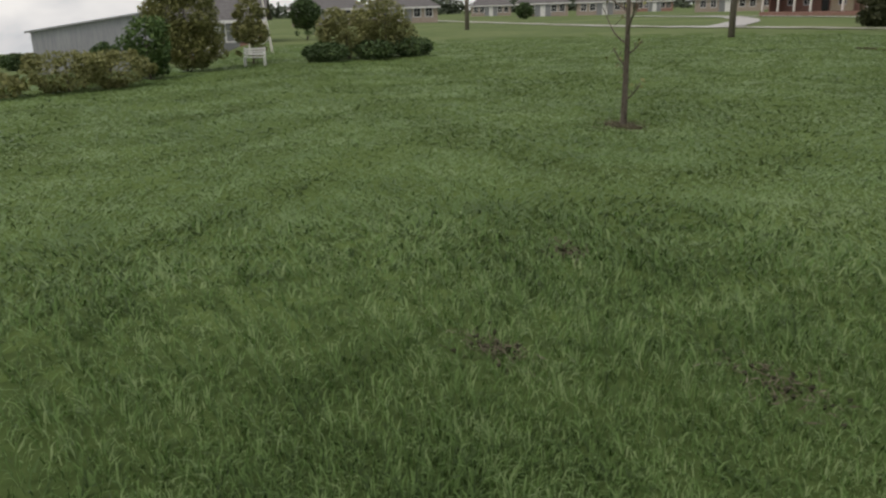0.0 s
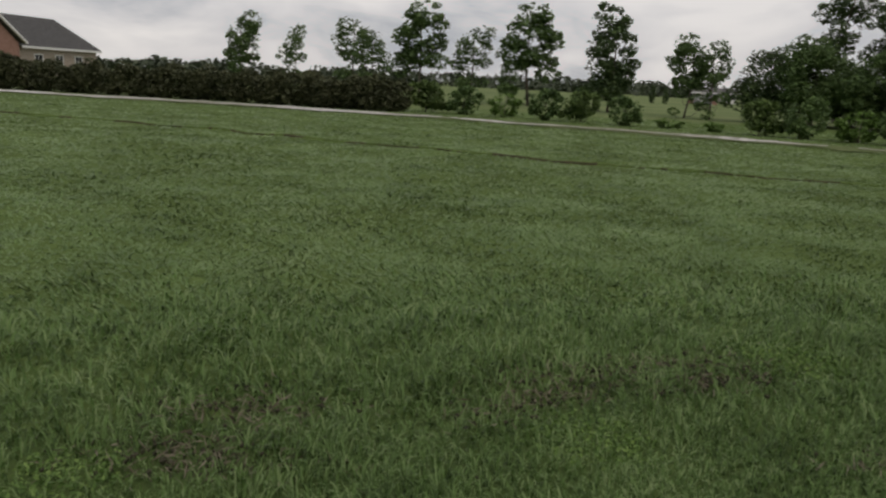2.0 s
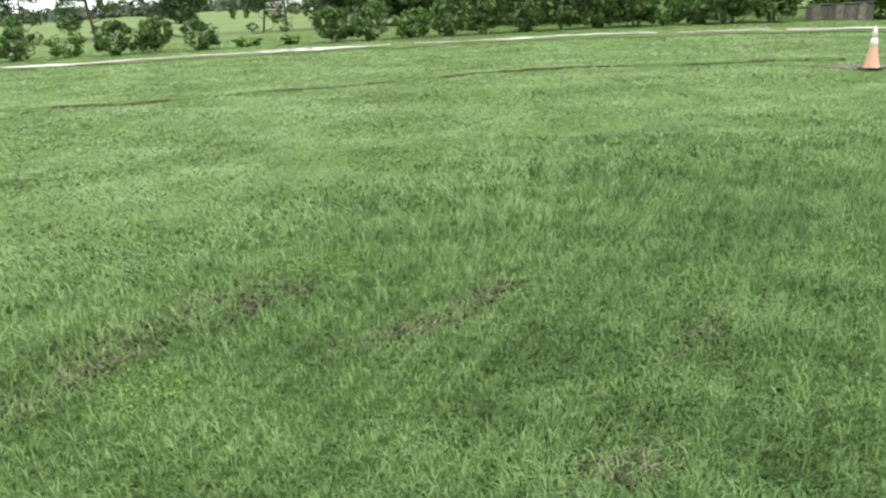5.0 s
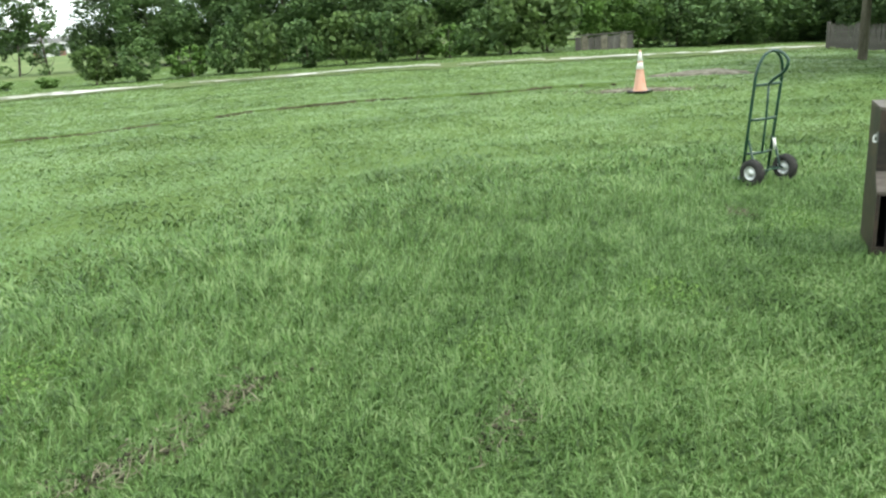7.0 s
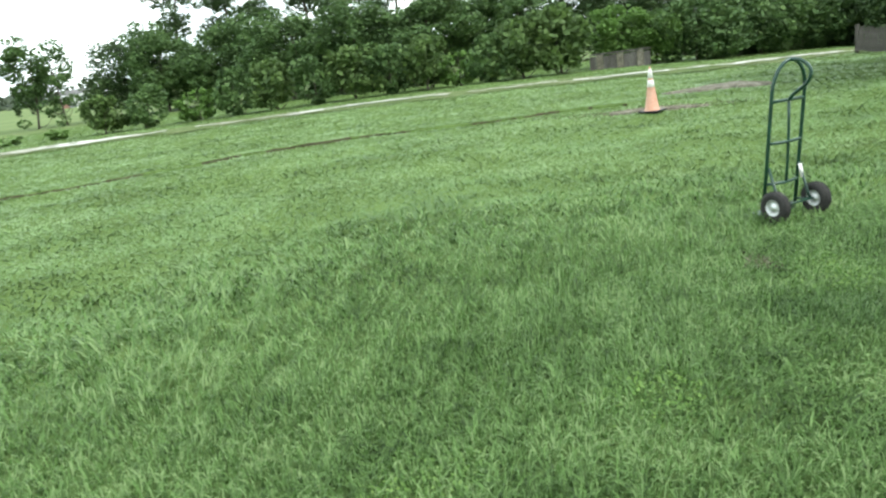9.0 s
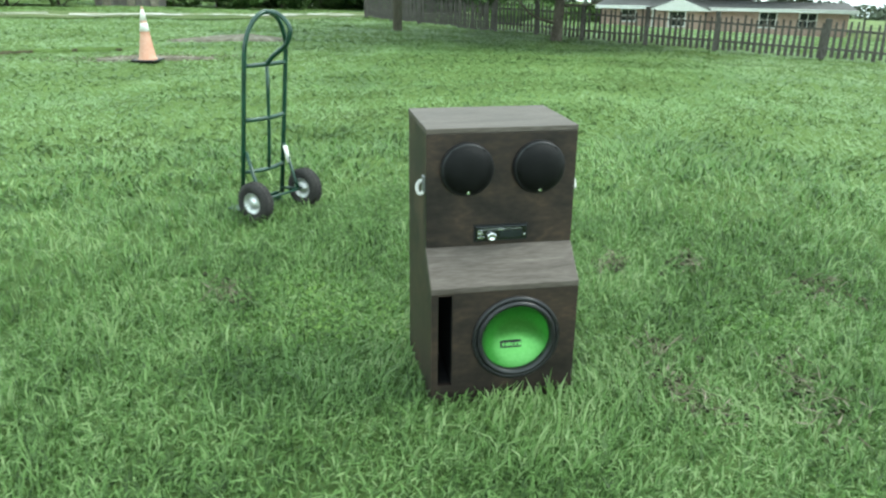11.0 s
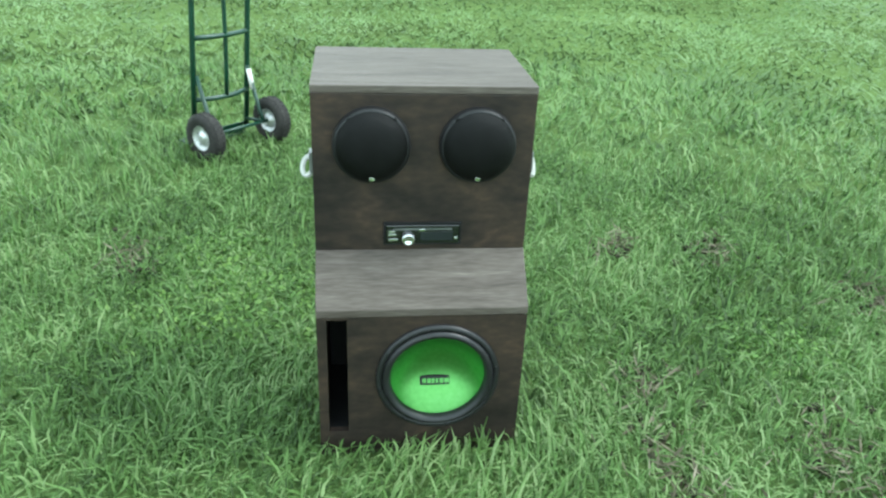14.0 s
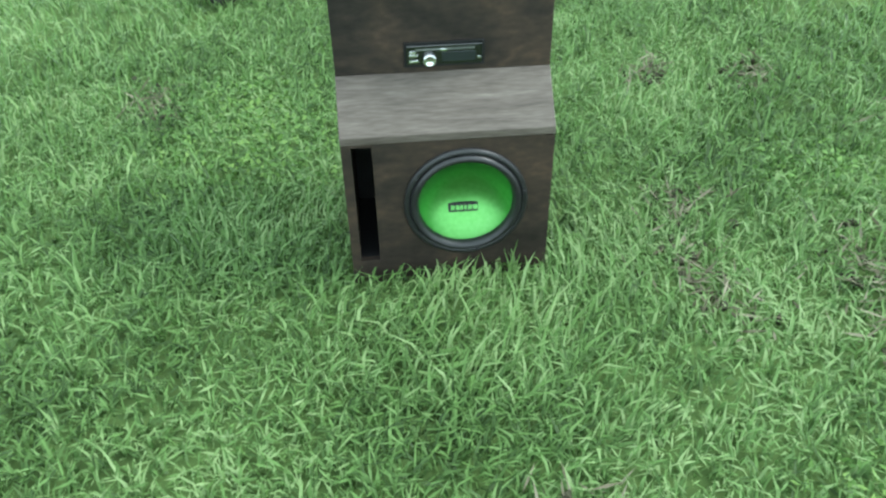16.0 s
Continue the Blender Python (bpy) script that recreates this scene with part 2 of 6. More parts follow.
M_PINK = material("pink_brick", [(0.34, 0.22, 0.18), (0.44, 0.31, 0.26), (0.52, 0.39, 0.34)], scale=2.9, fine=9, rough=0.85, bump=0.3, stretch=(1, 1, 3), spec=0.15)
M_ROOF = material("grey_shingles", [(0.060, 0.060, 0.058), (0.092, 0.092, 0.090), (0.135, 0.135, 0.13)], scale=2.9, fine=8, rough=0.9, bump=0.5, stretch=(1, 1, 4), spec=0.15)
M_ROOFB = material("brown_shingles", [(0.105, 0.102, 0.098), (0.155, 0.150, 0.145), (0.21, 0.205, 0.20)], scale=2.9, fine=8, rough=0.9, bump=0.5, stretch=(1, 1, 4), spec=0.15)
M_YELLOW = material("cream_siding", [(0.46, 0.38, 0.25), (0.56, 0.48, 0.34), (0.63, 0.56, 0.42)], scale=2.9, fine=12, rough=0.7, stretch=(1, 1, 6), bump=0.2)
M_METALSHED = material("grey_sheet_metal", [(0.27, 0.28, 0.30), (0.34, 0.35, 0.37), (0.40, 0.41, 0.42)], scale=2.5, fine=12, rough=0.5, metal=0.2, stretch=(5, 5, 0.3), bump=0.2)
M_GLASS = material("dark_window_glass", [(0.012, 0.014, 0.017), (0.03, 0.034, 0.04)], scale=3.2, fine=6, rough=0.08, spec=0.6)
M_CONCRETE = material("concrete", [(0.36, 0.35, 0.32), (0.48, 0.47, 0.44), (0.58, 0.57, 0.54)], scale=1.5, fine=18, rough=0.9, bump=0.4, spec=0.15)
M_FARWOOD = material("far_woods", [(0.030, 0.045, 0.026), (0.052, 0.072, 0.040), (0.08, 0.10, 0.058)], scale=0.3, fine=2, rough=0.7, island=0.5, spread=0.9)
M_TWIG = material("bare_twigs", [(0.07, 0.055, 0.042), (0.13, 0.105, 0.085), (0.19, 0.165, 0.14)], scale=6, fine=60, rough=0.9, bump=0.3, stretch=(1, 1, 0.3))


# ---------------------------------------------------------------- helpers
def ground_z(x, y):
    """The lawn is flat, swells a little under the tower, and falls away gently beyond the cone and behind the garden."""
    x, y = np.asarray(x, float), np.asarray(y, float)
    u = np.minimum(0.93 * np.asarray(x, float) - 0.36 * np.asarray(y, float) - 11.0, 2600.0)
    swell = 0.068 * np.exp(-((np.asarray(x, float) - 6.3) ** 2 + (np.asarray(y, float) - 3.0) ** 2) / 1.4)
    t = np.clip((1.5 - np.asarray(y, float)) / 5.0, 0, 1)
    west = -(0.05 * np.clip(-np.asarray(x, float) - 27.0, 0, 60) + 0.034 * np.clip(-np.asarray(x, float) - 87.0, 0, 2500)) * t * t * (3 - 2 * t)
    lot = -0.95 * np.exp(-((np.asarray(x, float) - 73.0) ** 2 + (np.asarray(y, float) - 16.0) ** 2) / 260.0)
    bumps = 0.009 * np.sin(x * 1.7 + np.sin(y * 1.1)) * np.sin(y * 1.9 + 1.0) + 0.005 * np.sin(x * 3.9 + y * 2.7)
    bumps = bumps * np.exp(-np.hypot(x, y) / 12)
    ridge = 0.020 * np.sin(1.9 * x + 1.4 * np.sin(0.8 * y)) * np.sin(2.3 * y + 1.7 * np.sin(0.6 * x + 0.5)) + 0.022 * np.sin(0.9 * y + 0.35 * x + 1.3 * np.sin(0.5 * x)) * np.sin(0.7 * x - 0.4 * y)
    calm = 1 - np.exp(-((x - 6.6) ** 2 + (y - 3.8) ** 2) / 4.5)
    bumps = bumps + ridge * calm * np.clip((70 - np.hypot(x, y)) / 40, 0, 1)
    return swell + bumps + west - 0.055 * (2 * np.log1p(np.exp(-np.abs(u) / 2)) + np.maximum(u, 0)) + lot


def gz(x, y):
    return float(ground_z(x, y))


def part(name, bm, mat, parent=None, label="", smooth=False):
    me = bpy.data.meshes.new(name)
    bm.normal_update()
    bm.to_mesh(me)
    bm.free()
    for mm in (mat if isinstance(mat, (list, tuple)) else [mat]):
        me.materials.append(mm)
    if smooth:
        me.polygons.foreach_set("use_smooth", [True] * len(me.polygons))
    ob = new(name, me)
    ob.parent = parent
    if label:
        tagged(ob, label)
    return ob


def thing(name, label, category, group="", kind="", m=None):
    ob = new(name)
    ob.empty_display_size = 0.2
    tagged(ob, label, category, group, kind)
    if m is not None:
        ob.matrix_basis = m
    return ob


def box(bm, x0, y0, z0, x1, y1, z1, bevel=0.0, mat=0):
    r = bmesh.ops.create_cube(bm, size=1)
    bmesh.ops.scale(bm, vec=(x1 - x0, y1 - y0, z1 - z0), verts=r["verts"])
    bmesh.ops.translate(bm, vec=((x0 + x1) / 2, (y0 + y1) / 2, (z0 + z1) / 2), verts=r["verts"])
    faces = {f for v in r["verts"] for f in v.link_faces}
    for f in faces:
        f.material_index = mat
    if bevel:
        edges = {ed for v in r["verts"] for ed in v.link_edges}
        bmesh.ops.bevel(bm, geom=list(edges), offset=bevel, segments=2, affect="EDGES", profile=0.6)
    return bm


def tube(bm, pts, radii, sides=8, closed=False, cap=True):
    """A tube along points; radii one number or one each."""
    pts = [Vector(p) for p in pts]
    n = len(pts)
    radii = [radii] * n if isinstance(radii, (int, float)) else radii
    rings, side = [], None
    for i, p in enumerate(pts):
        a, b = pts[(i - 1) % n if closed else max(i - 1, 0)], pts[(i + 1) % n if closed else min(i + 1, n - 1)]
        d = (b - a).normalized()
        if side is None:
            side = d.orthogonal().normalized()
        side = (side - d * side.dot(d)).normalized()
        other = d.cross(side)
        rings.append([bm.verts.new(p + (side * math.cos(k * math.tau / sides) + other * math.sin(k * math.tau / sides)) * radii[i]) for k in range(sides)])
    for i in range(n if closed else n - 1):
        r, s = rings[i], rings[(i + 1) % n]
        for k in range(sides):
            bm.faces.new((r[k], r[(k + 1) % sides], s[(k + 1) % sides], s[k]))
    if cap and not closed:
        bm.faces.new(rings[0][::-1])
        bm.faces.new(rings[-1])
    return bm


def lathe(bm, profile, steps=32, m=None, mat=0):
    """A body of revolution about local y; profile rows of (radius, y)."""
    m = m or Matrix()
    rings = []
    for r, y in profile:
        if r < 1e-5:
            rings.append([bm.verts.new(m @ Vector((0, y, 0)))])
        else:
            rings.append([bm.verts.new(m @ Vector((r * math.cos(k * math.tau / steps), y, r * math.sin(k * math.tau / steps)))) for k in range(steps)])
    for a, b in zip(rings, rings[1:]):
        for k in range(steps):
            j = (k + 1) % steps
            vs = [a[k % len(a)], a[j % len(a)], b[j % len(b)], b[k % len(b)]]
            vs = [v for i, v in enumerate(vs) if v not in vs[:i]]
            if len(vs) > 2:
                bm.faces.new(vs).material_index = mat
    return bm


def curve_pts(ctrl, n=8):
    """A smooth line through control points."""
    c = [Vector(p) for p in ctrl]
    c = [c[0] * 2 - c[1], *c, c[-1] * 2 - c[-2]]
    out = []
    for i in range(1, len(c) - 2):
        for k in range(n):
            t = k / n
            a, b, d, g = c[i - 1], c[i], c[i + 1], c[i + 2]
            out.append(0.5 * (2 * b + (d - a) * t + (2 * a - 5 * b + 4 * d - g) * t * t + (3 * b - a - 3 * d + g) * t ** 3))
    return out + [c[-2]]


def quad_mesh(name, V, mat):
    """A mesh of loose quads; V is (n, 4, 3)."""
    n = len(V)
    me = bpy.data.meshes.new(name)
    me.vertices.add(4 * n)
    me.vertices.foreach_set("co", np.ascontiguousarray(V, dtype=np.float32).ravel())
    me.loops.add(4 * n)
    me.loops.foreach_set("vertex_index", np.arange(4 * n, dtype=np.int32))
    me.polygons.add(n)
    me.polygons.foreach_set("loop_start", np.arange(0, 4 * n, 4, dtype=np.int32))
    me.update(calc_edges=True)
    me.materials.append(mat)
    return me


def leaves(centres, size, rng, droop=0.0, long=1.5):
    """Small leaf quads at the given places, turned at random."""
    n = len(centres)
    face = rng.normal(size=(n, 3))
    face[:, 2] = np.abs(face[:, 2]) + 0.55
    a = np.cross(face, rng.normal(size=(n, 3)))
    a[:, 2] -= droop * np.linalg.norm(a, axis=1)
    a /= np.linalg.norm(a, axis=1)[:, None]
    b = np.cross(face, a)
    b /= np.linalg.norm(b, axis=1)[:, None]
    s = size * rng.uniform(0.6, 1.35, (n, 1))
    a, b = a * s * long * 0.5, b * s * 0.5
    c = np.asarray(centres)
    return np.stack([c - a, c + b * 0.9 - a * 0.1, c + a, c - b * 0.9 - a * 0.1], 1)


def blob_points(blobs, n, rng, shell=0.55):
    """Places inside ellipsoids, denser towards their skins, the rest thin."""
    vol = np.array([b[3] * b[4] * b[5] for b in blobs]) ** 0.75
    pick = rng.choice(len(blobs), n, p=vol / vol.sum())
    d = rng.normal(size=(n, 3))
    d /= np.linalg.norm(d, axis=1)[:, None]
    r = rng.uniform(0, 1, (n, 1)) ** (1 / 3) * (1 - shell) + shell * rng.uniform(0.75, 1.08, (n, 1))
    B = np.array(blobs, float)[pick]
    return B[:, :3] + d * r * B[:, 3:]


def limbs(bm, base, height, radius, rng, count=6, spread=0.5, start=0.35, lean=0.05, sides=7):
    """A tapered trunk with limbs; gives back the limb tips."""
    top = Vector((rng.uniform(-lean, lean) * height, rng.uniform(-lean, lean) * height, height))
    mid = top * 0.5 + Vector((rng.uniform(-1, 1), rng.uniform(-1, 1), 0)) * lean * height
    line = curve_pts([(0, 0, -0.15), (0, 0, 0.02 * height), mid, top], 5)
    base = Vector(base)
    n = len(line)
    tube(bm, [p + base for p in line], [radius * (1.35 if i == 0 else 1.0) * (1 - 0.82 * i / n) for i in range(n)], sides)
    tips = []
    for i in range(count):
        t = start + (0.95 - start) * (i + rng.uniform(0, 0.8)) / count
        p = line[min(int(t * (n - 1)), n - 1)]
        ang = i * 2.4 + rng.uniform(-0.5, 0.5)
        reach = spread * height * (1.05 - 0.55 * t) * rng.uniform(0.7, 1.15)
        q = p + Vector((math.cos(ang) * reach, math.sin(ang) * reach, reach * rng.uniform(0.5, 1.1)))
        bend = (p + q) / 2 + Vector((0, 0, -0.06 * height))
        r0 = radius * 0.42 * (1 - 0.6 * t)
        tube(bm, [v + base for v in curve_pts([p, bend, q], 3)], [r0, r0 * 0.9, r0 * 0.8, r0 * 0.65, r0 * 0.5, r0 * 0.38, r0 * 0.25], 5)
        tips.append(q + base)
    return tips


def put(ob, x, y, turn=0.0, wide=1.0, high=1.0, z=None):
    return copy_thing(ob, pose(x, y, gz(x, y) if z is None else z, 0, 0, turn) @ Matrix.Diagonal((wide, wide, high, 1)))


def place(ob, x, y, turn=0.0, wide=1.0, high=1.0):
    ob.matrix_basis = pose(x, y, gz(x, y), 0, 0, turn) @ Matrix.Diagonal((wide, wide, high, 1))
    return ob


# ---------------------------------------------------------------- ground
def build_ground():
    rad = np.concatenate([np.linspace(0.0, 12, 70), np.arange(12.3, 36, 0.36), 36 * (2600 / 36) ** (np.arange(1, 70) / 69)])
    seg = 400
    rng = np.random.default_rng(5)
    ang = np.arange(seg) * math.tau / seg
    X = 3 + rad[1:, None] * np.cos(ang)
    Y = 2 + rad[1:, None] * np.sin(ang)
    Z = ground_z(X, Y)
    co = np.concatenate([[[3, 2, 0]], np.stack([X, Y, Z], -1).reshape(-1, 3)])
    faces = [(0, 1 + k, 1 + (k + 1) % seg) for k in range(seg)]
    for i in range(len(rad) - 2):
        a, b = 1 + i * seg, 1 + (i + 1) * seg
        faces += [(a + k, b + k, b + (k + 1) % seg, a + (k + 1) % seg) for k in range(seg)]
    me = bpy.data.meshes.new("ground")
    me.from_pydata(co.tolist(), [], faces)
    me.polygons.foreach_set("use_smooth", [True] * len(me.polygons))
    me.materials.append(M_TURFSHADE)
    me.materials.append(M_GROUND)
    me.materials.append(M_FIELD)
    # ground near the track is painted darker, standing in for shade between blades
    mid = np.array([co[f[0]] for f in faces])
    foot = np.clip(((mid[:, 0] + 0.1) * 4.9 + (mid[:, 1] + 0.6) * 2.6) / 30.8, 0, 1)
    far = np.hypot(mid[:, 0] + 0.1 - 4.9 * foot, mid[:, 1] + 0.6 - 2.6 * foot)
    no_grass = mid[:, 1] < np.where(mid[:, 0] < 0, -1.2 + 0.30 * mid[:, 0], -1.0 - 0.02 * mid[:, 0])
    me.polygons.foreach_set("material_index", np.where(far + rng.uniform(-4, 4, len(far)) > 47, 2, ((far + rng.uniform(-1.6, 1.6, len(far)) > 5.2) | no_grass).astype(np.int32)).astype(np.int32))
    tagged(new("ground", me), "mown green lawn, flat, falling gently away", "lawn", kind="structure")


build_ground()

ROAD = [(-150, 36), (-95, 33), (-63, 32.5), (-50, 34.5), (-40, 36.5), (-30, 36.5), (-20.5, 37), (-10, 36), (1, 33.3), (5, 31.8),
        (13.6, 28), (19, 23.6), (23, 21.2), (29, 21.2), (40, 23), (60, 27)]
RUT = [(-24, 21.6), (-15.7, 20.6), (-11.8, 20), (-7.2, 19), (-3.2, 18.1), (1.4, 17.6), (6.3, 17.4), (11.2, 15.6), (13.6, 13.9)]


def strip(name, line, width, mat, label, category, lift, seed, ragged=0.25, kind="structure", crown=0.0, n=10, gaps=0.0):
    """A ribbon laid on the ground, with uneven edges."""
    rng = np.random.default_rng(seed)
    pts = curve_pts([(x, y, 0) for x, y in line], n)
    bm = bmesh.new()
    rows = []
    for i, p in enumerate(pts):
        d = (pts[min(i + 1, len(pts) - 1)] - pts[max(i - 1, 0)]).normalized()
        side = Vector((-d.y, d.x, 0))
        w0, w1 = width * (1 + rng.uniform(-ragged, ragged)) / 2, width * (1 + rng.uniform(-ragged, ragged)) / 2
        row = []
        for s, z in ((-w0, 0), (-w0 * 0.5, crown), (0, crown * 1.2), (w1 * 0.5, crown), (w1, 0)):
            q = p + side * s
            row.append(bm.verts.new((q.x, q.y, gz(q.x, q.y) + lift + z)))
        rows.append(row)
    for a, b in zip(rows, rows[1:]):
        for k in range(4):
            if gaps and rng.uniform() < gaps:
                continue
            bm.faces.new((a[k], a[k + 1], b[k + 1], b[k]))
    ob = part(name, bm, mat, smooth=True)
    return tagged(ob, label, category, kind=kind)


strip("verge", ROAD, 3.0, M_VERGE, "dry thin grass verge along the lane", "verge", 0.03, 1, 0.12)
strip("road", ROAD[:8], 2.2, M_GRAVEL, "pale gravel farm lane, partly grown over", "lane", 0.055, 2, 0.35)
strip("road", ROAD[7:10], 1.15, M_GRAVEL, "pale narrow gravel farm lane, partly grown over", "lane", 0.055, 6, 0.4, gaps=0.12)
strip("road", ROAD[9:], 0.75, M_GRAVEL, "pale gravel farm lane, mostly grown over", "lane", 0.055, 5, 0.4, gaps=0.3)
strip("driveway", [(-52, 35.5), (-64, 46), (-76, 54), (-90, 60), (-120, 62)], 2.6, M_CONCRETE, "pale concrete driveway to the brick house", "driveway", 0.07, 3, 0.05)
strip("house_walk", [(-60, 58), (-80, 61.5), (-95, 62)], 1.4, M_CONCRETE, "pale concrete walk before the brick house", "path", 0.075, 4, 0.05)


# ---------------------------------------------------------------- speaker tower
def build_speaker():
    t = thing("speaker_tower", "dark-stained plywood speaker tower with a green cone, standing on the grass", "speaker", m=pose(6.15, 2.90, 0.0, 0, 0, -50.0))  # it stands a little into the turf
    W, D, B = 0.26, 0.49, 0.107
    zt, zm, zs = 1.027, 0.615, 0.505

    def panel(name, pts, x0, x1, mat, label=""):
        """A prism along x over the outline pts of (y, z)."""
        bm = bmesh.new()
        a = [bm.verts.new((x0, y, z)) for y, z in pts]
        b = [bm.verts.new((x1, y, z)) for y, z in pts]
        n = len(pts)
        bm.faces.new(a)
        bm.faces.new(b[::-1])
        for i in range(n):
            bm.faces.new((a[i], b[i], b[(i + 1) % n], a[(i + 1) % n]))
        bmesh.ops.recalc_face_normals(bm, faces=bm.faces)
        bmesh.ops.bevel(bm, geom=list(bm.edges), offset=0.0025, segments=2, affect="EDGES", profile=0.6)
        return part(name, bm, mat, t, label)

    inner = 0.018
    outline = [(inner, 0.03), (inner, zs - 0.02), (B + inner, zm - 0.02), (B + inner, zt - inner), (D, zt - inner), (D, 0.03)]
    panel("side_panel", outline, -W + 0.0005, -W + inner, M_BOX)
    panel("side_panel", outline, W - inner, W - 0.0005, M_BOX)
    # top and ledge use the paler ply, with sky light painted in
    panel("top_panel", [(B - 0.0005, zt - inner), (B - 0.0005, zt), (D + 0.001, zt), (D + 0.001, zt - inner)], -W - 0.0005, W + 0.0005, M_BOXSKYLIT, "stained plywood top with streaky grain, painted paler for sky light")
    panel("slope_panel", [(-0.0005, zs - 0.020), (-0.0005, zs), (B, zm), (B + inner, zm), (B + inner, zm - 0.02), (inner, zs - 0.02)], -W - 0.0005, W + 0.0005, M_BOXSKYLIT, "sloping stained plywood ledge with streaky grain, painted paler for sky light")
    panel("back_panel", [(D - inner, 0.04), (D - inner, zt - inner - 0.001), (D - 0.001, zt - inner - 0.001), (D - 0.001, 0.04)], -W + inner, W - inner, M_BOX)
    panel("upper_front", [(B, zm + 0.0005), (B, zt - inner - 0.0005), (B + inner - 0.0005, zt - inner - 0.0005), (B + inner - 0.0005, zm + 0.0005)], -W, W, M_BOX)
    # lower front with the slot port and the round hole let in
    sx0, sx1, sz0, sz1 = -W + 0.024, -W + 0.074, 0.135, 0.478
    cx, cz = 0.042, 0.303
    top = zs - 0.0205
    bm = bmesh.new()
    box(bm, -W, 0.0, 0.03, sx0, inner - 0.0005, top)
    box(bm, sx0, 0.0, 0.03, sx1, inner - 0.0005, sz0)
    box(bm, sx0, 0.0, sz1, sx1, inner - 0.0005, top)
    steps, rings = 64, []
    for k in range(steps):
        an = k * math.tau / steps
        ca, sa = math.cos(an), math.sin(an)
        f = min((W - cx) / ca if ca > 1e-6 else 9, (sx1 - cx) / ca if ca < -1e-6 else 9, (top - cz) / sa if sa > 1e-6 else 9, (0.03 - cz) / sa if sa < -1e-6 else 9)
        rings.append([bm.verts.new((cx + r * ca, yy, cz + r * sa)) for r, yy in ((f, 0.0), (0.1415, 0.0), (0.1415, inner - 0.0005))])
    for k in range(steps):
        p, q = rings[k], rings[(k + 1) % steps]
        bm.faces.new((p[0], q[0], q[1], p[1]))
        bm.faces.new((p[1], q[1], q[2], p[2]))
    for xq in (sx1, W):
        for zq in (0.03, top):
            c = [bm.verts.new((xq, 0.0, zq))]
            near = sorted(range(steps), key=lambda k: (rings[k][0].co - c[0].co).length)[:2]
            bm.faces.new((c[0], rings[near[0]][0], rings[near[1]][0]))
    bmesh.ops.recalc_face_normals(bm, faces=bm.faces)
    part("lower_front", bm, M_BOX, t)
    part("front_edge", box(bmesh.new(), W - 0.0008, 0.0005, 0.03, W, inner - 0.0005, top), M_BOX, t)
    bm = bmesh.new()
    box(bm, sx1, inner, sz0, sx1 + 0.015, 0.30, sz1 + 0.004)
    box(bm, sx0 - 0.003, inner, sz0 - 0.012, sx1 + 0.015, 0.30, sz0)
    box(bm, sx0 - 0.003, inner, sz1, sx1 + 0.015, 0.30, sz1 + 0.004)
    box(bm, sx0 - 0.003, 0.30, sz0 - 0.012, sx1 + 0.015, 0.31, sz1 + 0.004)
    part("slot_port", bm, M_BLACK, t, "deep dark slot port")

    # bass driver
    sub = new("bass_driver")
    sub.parent = t
    tagged(sub, "bass driver with a bright green cone")
    m = Matrix.Translation((cx, 0, cz))
    part("basket_rim", lathe(bmesh.new(), [(0.158, 0.0), (0.158, -0.006), (0.155, -0.010), (0.149, -0.012), (0.143, -0.010), (0.142, 0.004)], 56, m), M_SURROUND, sub, smooth=True)
    part("surround", lathe(bmesh.new(), [(0.143, -0.005), (0.141, -0.014), (0.136, -0.019), (0.130, -0.019), (0.124, -0.013), (0.121, -0.004), (0.120, 0.004)], 56, m), M_SURROUND, sub, smooth=True)
    part("driver_cone", lathe(bmesh.new(), [(0.1205, 0.002), (0.116, 0.011), (0.094, 0.036), (0.070, 0.056), (0.045, 0.068), (0.020, 0.073), (0.0, 0.074)], 56, m), M_GREENCONE, sub, "glossy green driver cone", smooth=True)
    for k in range(8):
        a = k * math.tau / 8 + 0.2
        part("screw", lathe(bmesh.new(), [(0.0045, -0.0105), (0.0045, -0.013), (0.003, -0.0145), (0.0, -0.0148)], 8, Matrix.Translation((cx + 0.1495 * math.cos(a), 0, cz + 0.1495 * math.sin(a)))), M_BLACK, sub)
    # badge bar across the lower cone: a black plate with a pale frame and an unlettered mark
    badge = bmesh.new()
    box(badge, cx - 0.040, 0.0555, cz - 0.066, cx + 0.040, 0.0625, cz - 0.043, 0.002)
    for v in badge.verts:
        v.co.y += (v.co.z - cz + 0.0545) * 0.42
    badge = part("badge", badge, M_BLACK, sub, "small black badge with a green mark")
    bm = bmesh.new()
    for i, (dx, wd) in enumerate(((-0.033, 0.010), (-0.020, 0.010), (-0.008, 0.008), (0.003, 0.006), (0.013, 0.010), (0.026, 0.012))):
        box(bm, cx + dx, 0.0543, cz - 0.060, cx + dx + wd, 0.0563, cz - 0.049)
    for v in bm.verts:
        v.co.y += (v.co.z - cz + 0.0545) * 0.42
    part("badge_mark", bm, M_GREENCONE, badge)

    # two grilled speakers
    for sx in (-0.123, 0.125):
        sp = new("speaker_grille")
        sp.parent = t
        m = Matrix.Translation((sx, B, 0.889))
        part("grille_rim", lathe(bmesh.new(), [(0.091, 0.0), (0.091, -0.012), (0.089, -0.018), (0.086, -0.022), (0.083, -0.024), (0.080, -0.022)], 44, m), M_BLACK, sp, smooth=True)
